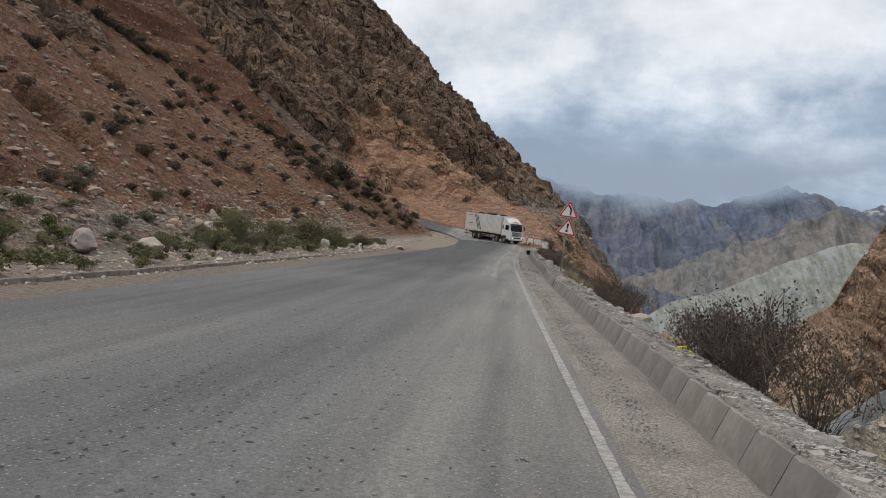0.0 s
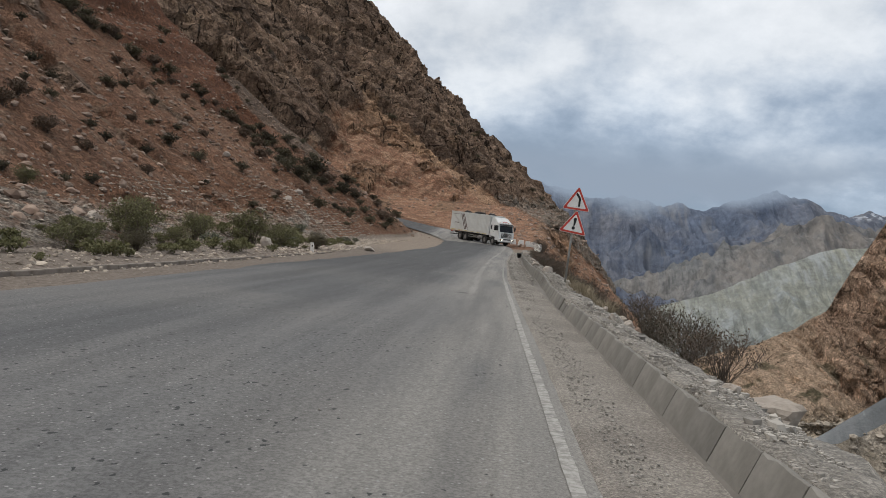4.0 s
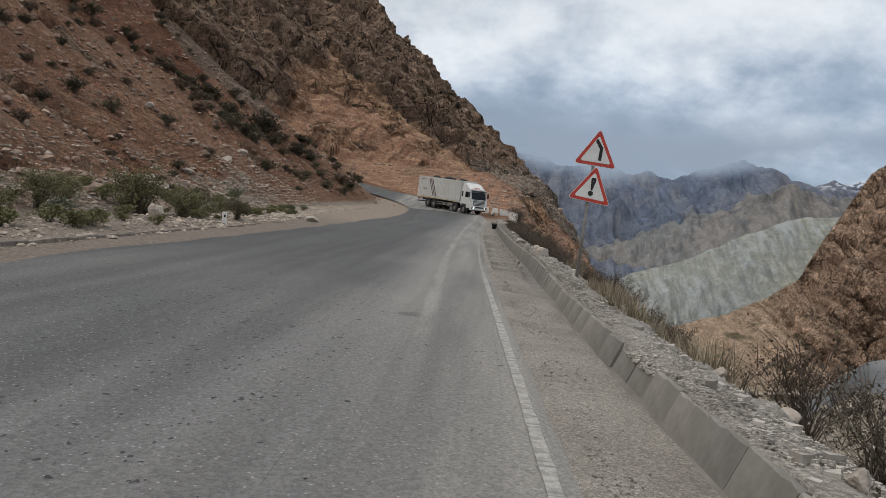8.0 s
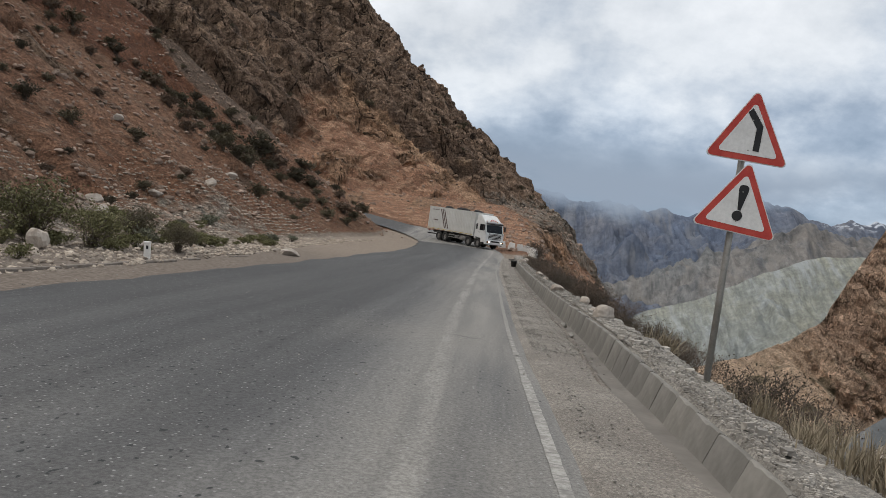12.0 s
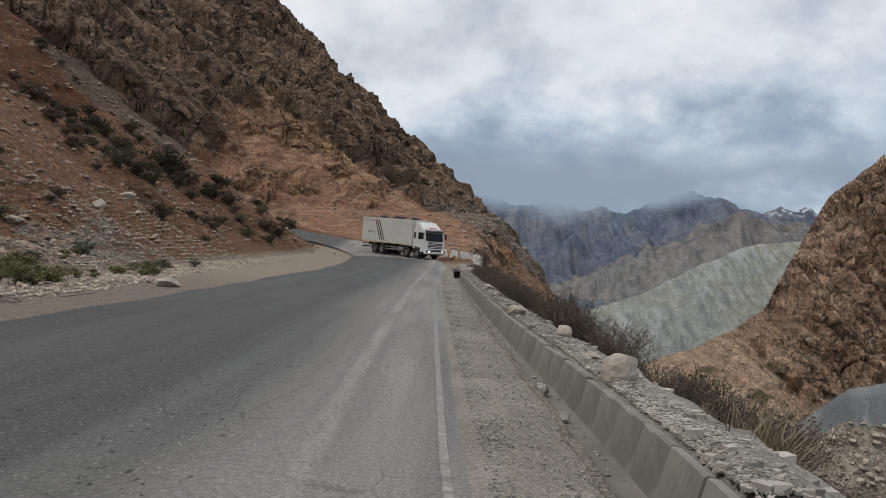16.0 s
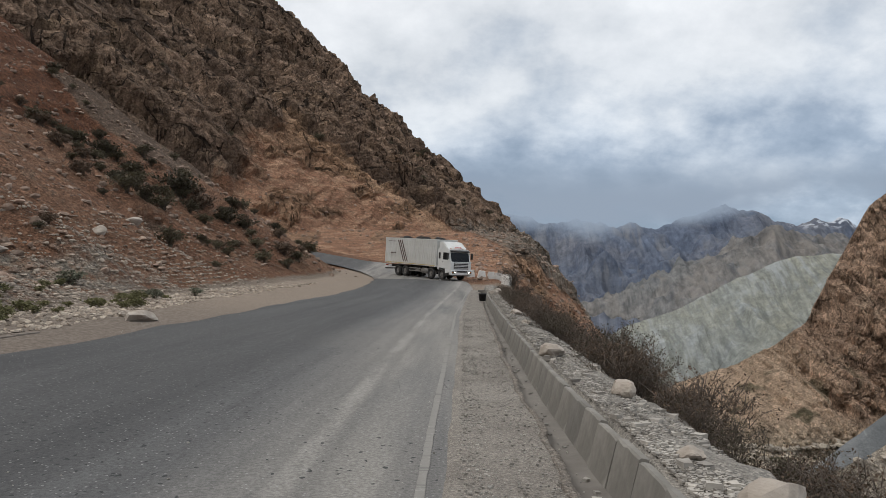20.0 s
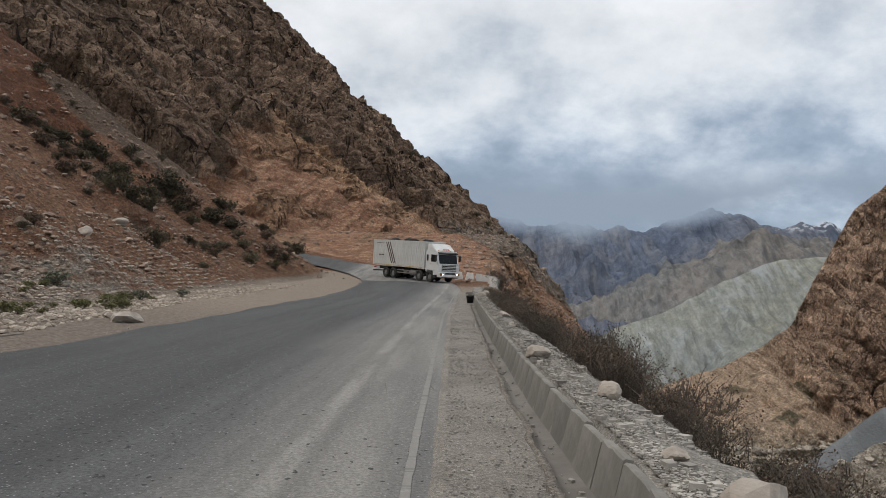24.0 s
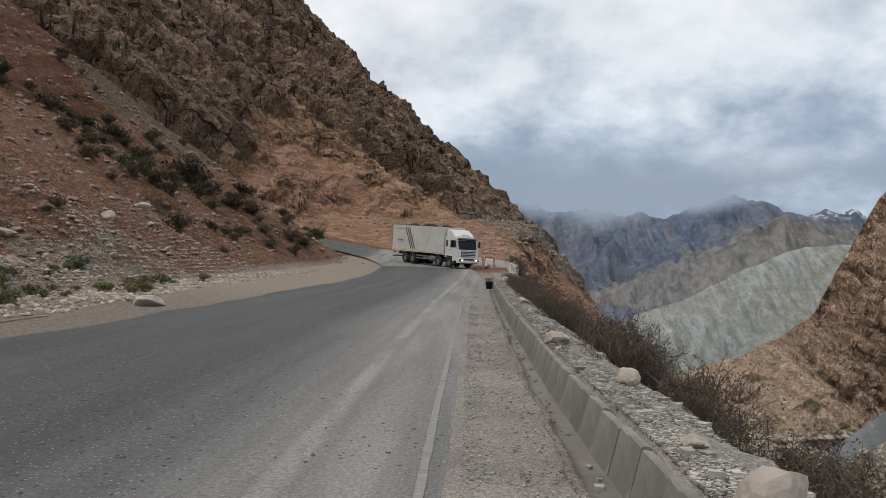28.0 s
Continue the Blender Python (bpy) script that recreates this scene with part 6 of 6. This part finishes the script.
    for x in (-.55, .1):
        part("wiper", rod((x, 1.37, 1.83), (x + .55, 1.31, 2.1), .012, 6), MAT["trim_dark"], cab)
    part("sun_visor", box((2.2, .28, .10), (0, 1.2, 2.80), .03, rot=Matrix.Rotation(radians(-25), 4, "X")), MAT["trim_dark"], cab)
    for k in range(3):
        part("red_lettering_bar", box((.17, .02, .17), (-.3 + k * .27, .83, 3.13), rot=Matrix.Rotation(radians(54), 4, "X")), MAT["red_paint"], fairing)
    for x in (-.95, -.45, .45, .95):
        part("roof_lamp", box((.12, .08, .06), (x, .98, 3.02), .015), MAT["orange_lamp"], cab)
    grille = part("grille", box((1.7, .05, .62), (0, 1.455, 1.42), .02), MAT["trim_dark"], cab, "black slatted grille")
    for k in range(4):
        part("grille_slat", box((1.62, .03, .055), (0, 1.49, 1.21 + k * .145), .01), MAT["cab_white"], grille)
    part("badge", rod((0, 1.48, 1.66), (0, 1.50, 1.66), .07, 14), MAT["rim"], grille)
    bump = part("bumper", box((2.46, .42, .46), (0, 1.40, .76), .06), MAT["cab_white"], cab, "white front bumper")
    part("lower_grille", box((1.2, .03, .16), (0, 1.615, .88), .01), MAT["trim_dark"], bump)
    part("number_plate_bar", box((.44, .02, .14), (0, 1.62, .66)), MAT["sign_white"], bump)
    part("lower_lip", box((2.2, .3, .12), (0, 1.35, .50), .03), MAT["chassis"], bump)
    part("step", box((2.40, .35, .30), (0, .75, .58), .03), MAT["chassis"], cab)
    for s in (-1, 1):
        lampbody = part("headlight", box((.46, .06, .22), (s * .93, 1.60, .80), .02), MAT["trim_dark"], cab, "headlight in a dark housing")
        part("lens", rod((s * .84, 1.615, .80), (s * .84, 1.645, .80), .075, 14), MAT["headlight"], lampbody, "lit headlight lens")
        part("indicator", box((.10, .03, .10), (s * 1.07, 1.635, .80), .01), MAT["orange_lamp"], lampbody)
        door = part("door", box((.03, 1.05, 1.75), (s * 1.235, .53, 1.98), .015), MAT["cab_white"], cab)
        part("side_window", box((.02, .78, .68), (s * 1.252, .60, 2.30), .01), MAT["glass"], door, "dark side window")
        part("door_handle", box((.03, .18, .05), (s * 1.262, .16, 1.72), .01), MAT["trim_dark"], door)
        part("quarter_window", box((.02, .28, .60), (s * 1.245, -.38, 2.32), .01), MAT["trim_dark"], cab)
        mirror = part("mirror", box((.10, .22, .55), (s * 1.45, 1.22, 2.32), .03), MAT["trim_dark"], cab, "black door mirror")
        part("mirror_arm", rod((s * 1.2, 1.1, 2.6), (s * 1.45, 1.22, 2.55), .02, 8), MAT["trim_dark"], mirror)
        part("corner_panel", box((.18, .12, .8), (s * 1.14, 1.38, 1.45), .04), MAT["cab_white"], cab)
        part("front_mudguard", box((.34, .9, .05), (s * 1.08, 0, 1.12), .02), MAT["chassis"], cab)
        part("second_mudguard", box((.34, 1.0, .05), (s * 1.08, -1.8, 1.14), .02), MAT["chassis"], t)


lorry()


# ---- grey embankment across the ravine, scraps ----
def embankment():
    """A bank of grey fill, streaked down its face, with a toe of rubble below it."""
    m = Mat("grey_fill", .9, .2)
    streaks = m.noise(.10, 5, .6, (1, .25, .25))
    c = m.mix(m.step(streaks, .4, .6), (.135, .142, .145), (.185, .192, .195))
    c = m.mix(m.step(m.noise(.22, 5, .6, (1, .2, .2)), .56, .66), c, (.30, .31, .31))
    c = m.mix(.6, c, m.mix(m.noise(1.2, 5, .65), (.55, .55, .55), (1.4, 1.4, 1.4)), "MULTIPLY")
    m.bump(m.noise(.8, 5), .6, .6)
    fill = m.done(c)
    rubble = plain("ravine_rubble", (.20, .172, .136), (.30, .262, .215), .12, 1, .9, .8, 1.1, speck=.8)
    t = thing("embankment", Matrix.Identity(4), "grey fill embankment above a rubble slope across the ravine", "embankment", kind="structure")
    xs = np.arange(84, 216, 1.0)
    top = np.interp(xs, [84, 100, 117, 144, 163, 200, 216], [-92, -74, -60, -39.5, -35.6, -33, -33])
    low = np.interp(xs, [84, 100, 117, 125, 144, 164, 216], [-93, -75, -61, -59.5, -50, -49.5, -50])
    wob = fbm(xs / 6, xs * 0, 3, 61)
    rows = [np.stack([xs, xs * 0 + 322, top - 16], -1), np.stack([xs, xs * 0 + 301, top + wob * .4], -1)]
    for k in (.33, .66, 1):
        rows.append(np.stack([xs, 301 - 5 * k + wob, top + (low - top) * k + (k == 1) * wob * 2.5], -1))
    V = np.stack(rows, 1)
    face = new("fill_face", sheet("fill_face", V.reshape(-1, 3), lattice(len(rows), len(xs)), fill))
    face.parent = t
    toe = []
    for k in np.linspace(0, 1, 26):
        z = (low + wob * 2.5) * (1 - k) + (np.minimum(low, -75) - 40) * k
        y = 296 + wob - 42 * k
        toe.append(np.stack([xs, y + fbm(xs / 5, xs * 0 + k * 9, 4, 63) * 3, z + .6 * (k == 0) + fbm(xs / 3, xs * 0 + k * 14, 4, 65) * 3.2 * min(1, k * 6)], -1))
    V = np.stack(toe, 1)
    ob = new("rubble_toe", sheet("rubble_toe", V.reshape(-1, 3), lattice(26, len(xs)), rubble, False))
    ob.parent = t
    rnd = random.Random(8)
    P = V.reshape(-1, 3)
    spots = []
    for _ in range(2600):
        x, y, z = P[rnd.randrange(len(P))]
        r = .25 + 1.5 * rnd.random() ** 4
        spots.append((x + rnd.gauss(0, .6), y - .3, z + r * .1, r))
    litter_of_stones("toe_boulders", "pale boulders strewn below the embankment", spots, "boulder_far", 17)


embankment()


def bucket():
    b = thing("bucket", pose(*BUCKET, 2, -4, 30), "black plastic bucket standing at the end of the low wall", "bucket")
    bm = bmesh.new()
    rings = []
    for r, z in ((.0, .0), (.17, .0), (.21, .36), (.225, .36), (.225, .40), (.205, .40), (.165, .03), (.0, .03)):
        rings.append([bm.verts.new((r * math.cos(a), r * math.sin(a), z)) for a in [radians(20 * k) for k in range(18)]] if r else [bm.verts.new((0, 0, z))])
    for p, q in zip(rings[:-1], rings[1:]):
        for k in range(18):
            j = (k + 1) % 18
            if len(p) == 1:
                bm.faces.new((p[0], q[j], q[k]))
            elif len(q) == 1:
                bm.faces.new((p[k], p[j], q[0]))
            else:
                bm.faces.new((p[k], p[j], q[j], q[k]))
    bmesh.ops.recalc_face_normals(bm, faces=bm.faces)
    MAT["black_plastic"] = plain("black_plastic", (.018, .018, .019), (.035, .034, .033), 5, .6, .1, .002)
    part("pail", bm, MAT["black_plastic"], b, "", True)
    handle = bmesh.new()
    pts = [(.225 * math.cos(radians(a)), -.02, .38 - .20 * math.sin(radians(a)) * .4) for a in range(0, 181, 20)]
    for p, q in zip(pts[:-1], pts[1:]):
        rod(p, q, .008, 6, handle)
    part("handle", handle, MAT["steel"], b)


BUCKET = (.70, 80.2, .02)
bucket()


def scraps():
    MAT["yellow_plastic"] = plain("yellow_plastic", (.50, .42, .05), (.42, .34, .04), 6, .45)
    for k, (x, y, s) in enumerate([(2.38, 11.25, .07), (2.46, 11.05, .055), (2.55, 13.0, .06)]):
        bm = stone(90 + k, (s * 1.3, s, s * .7), 3, 14)
        for v in bm.verts:
            v.co *= 1 + .28 * noise.noise(v.co * 3.2 / s + Vector((k, 0, 0)))
        ob = link("plastic_bag", bm, MAT["yellow_plastic"])
        ob.matrix_world = pose(x, y, berm_z(x, y) + s * .45, 10, 5, k * 70)
        tagged(ob, "crumpled yellow plastic bag on the gravel berm", "litter", "plastic bags on the berm")


scraps()
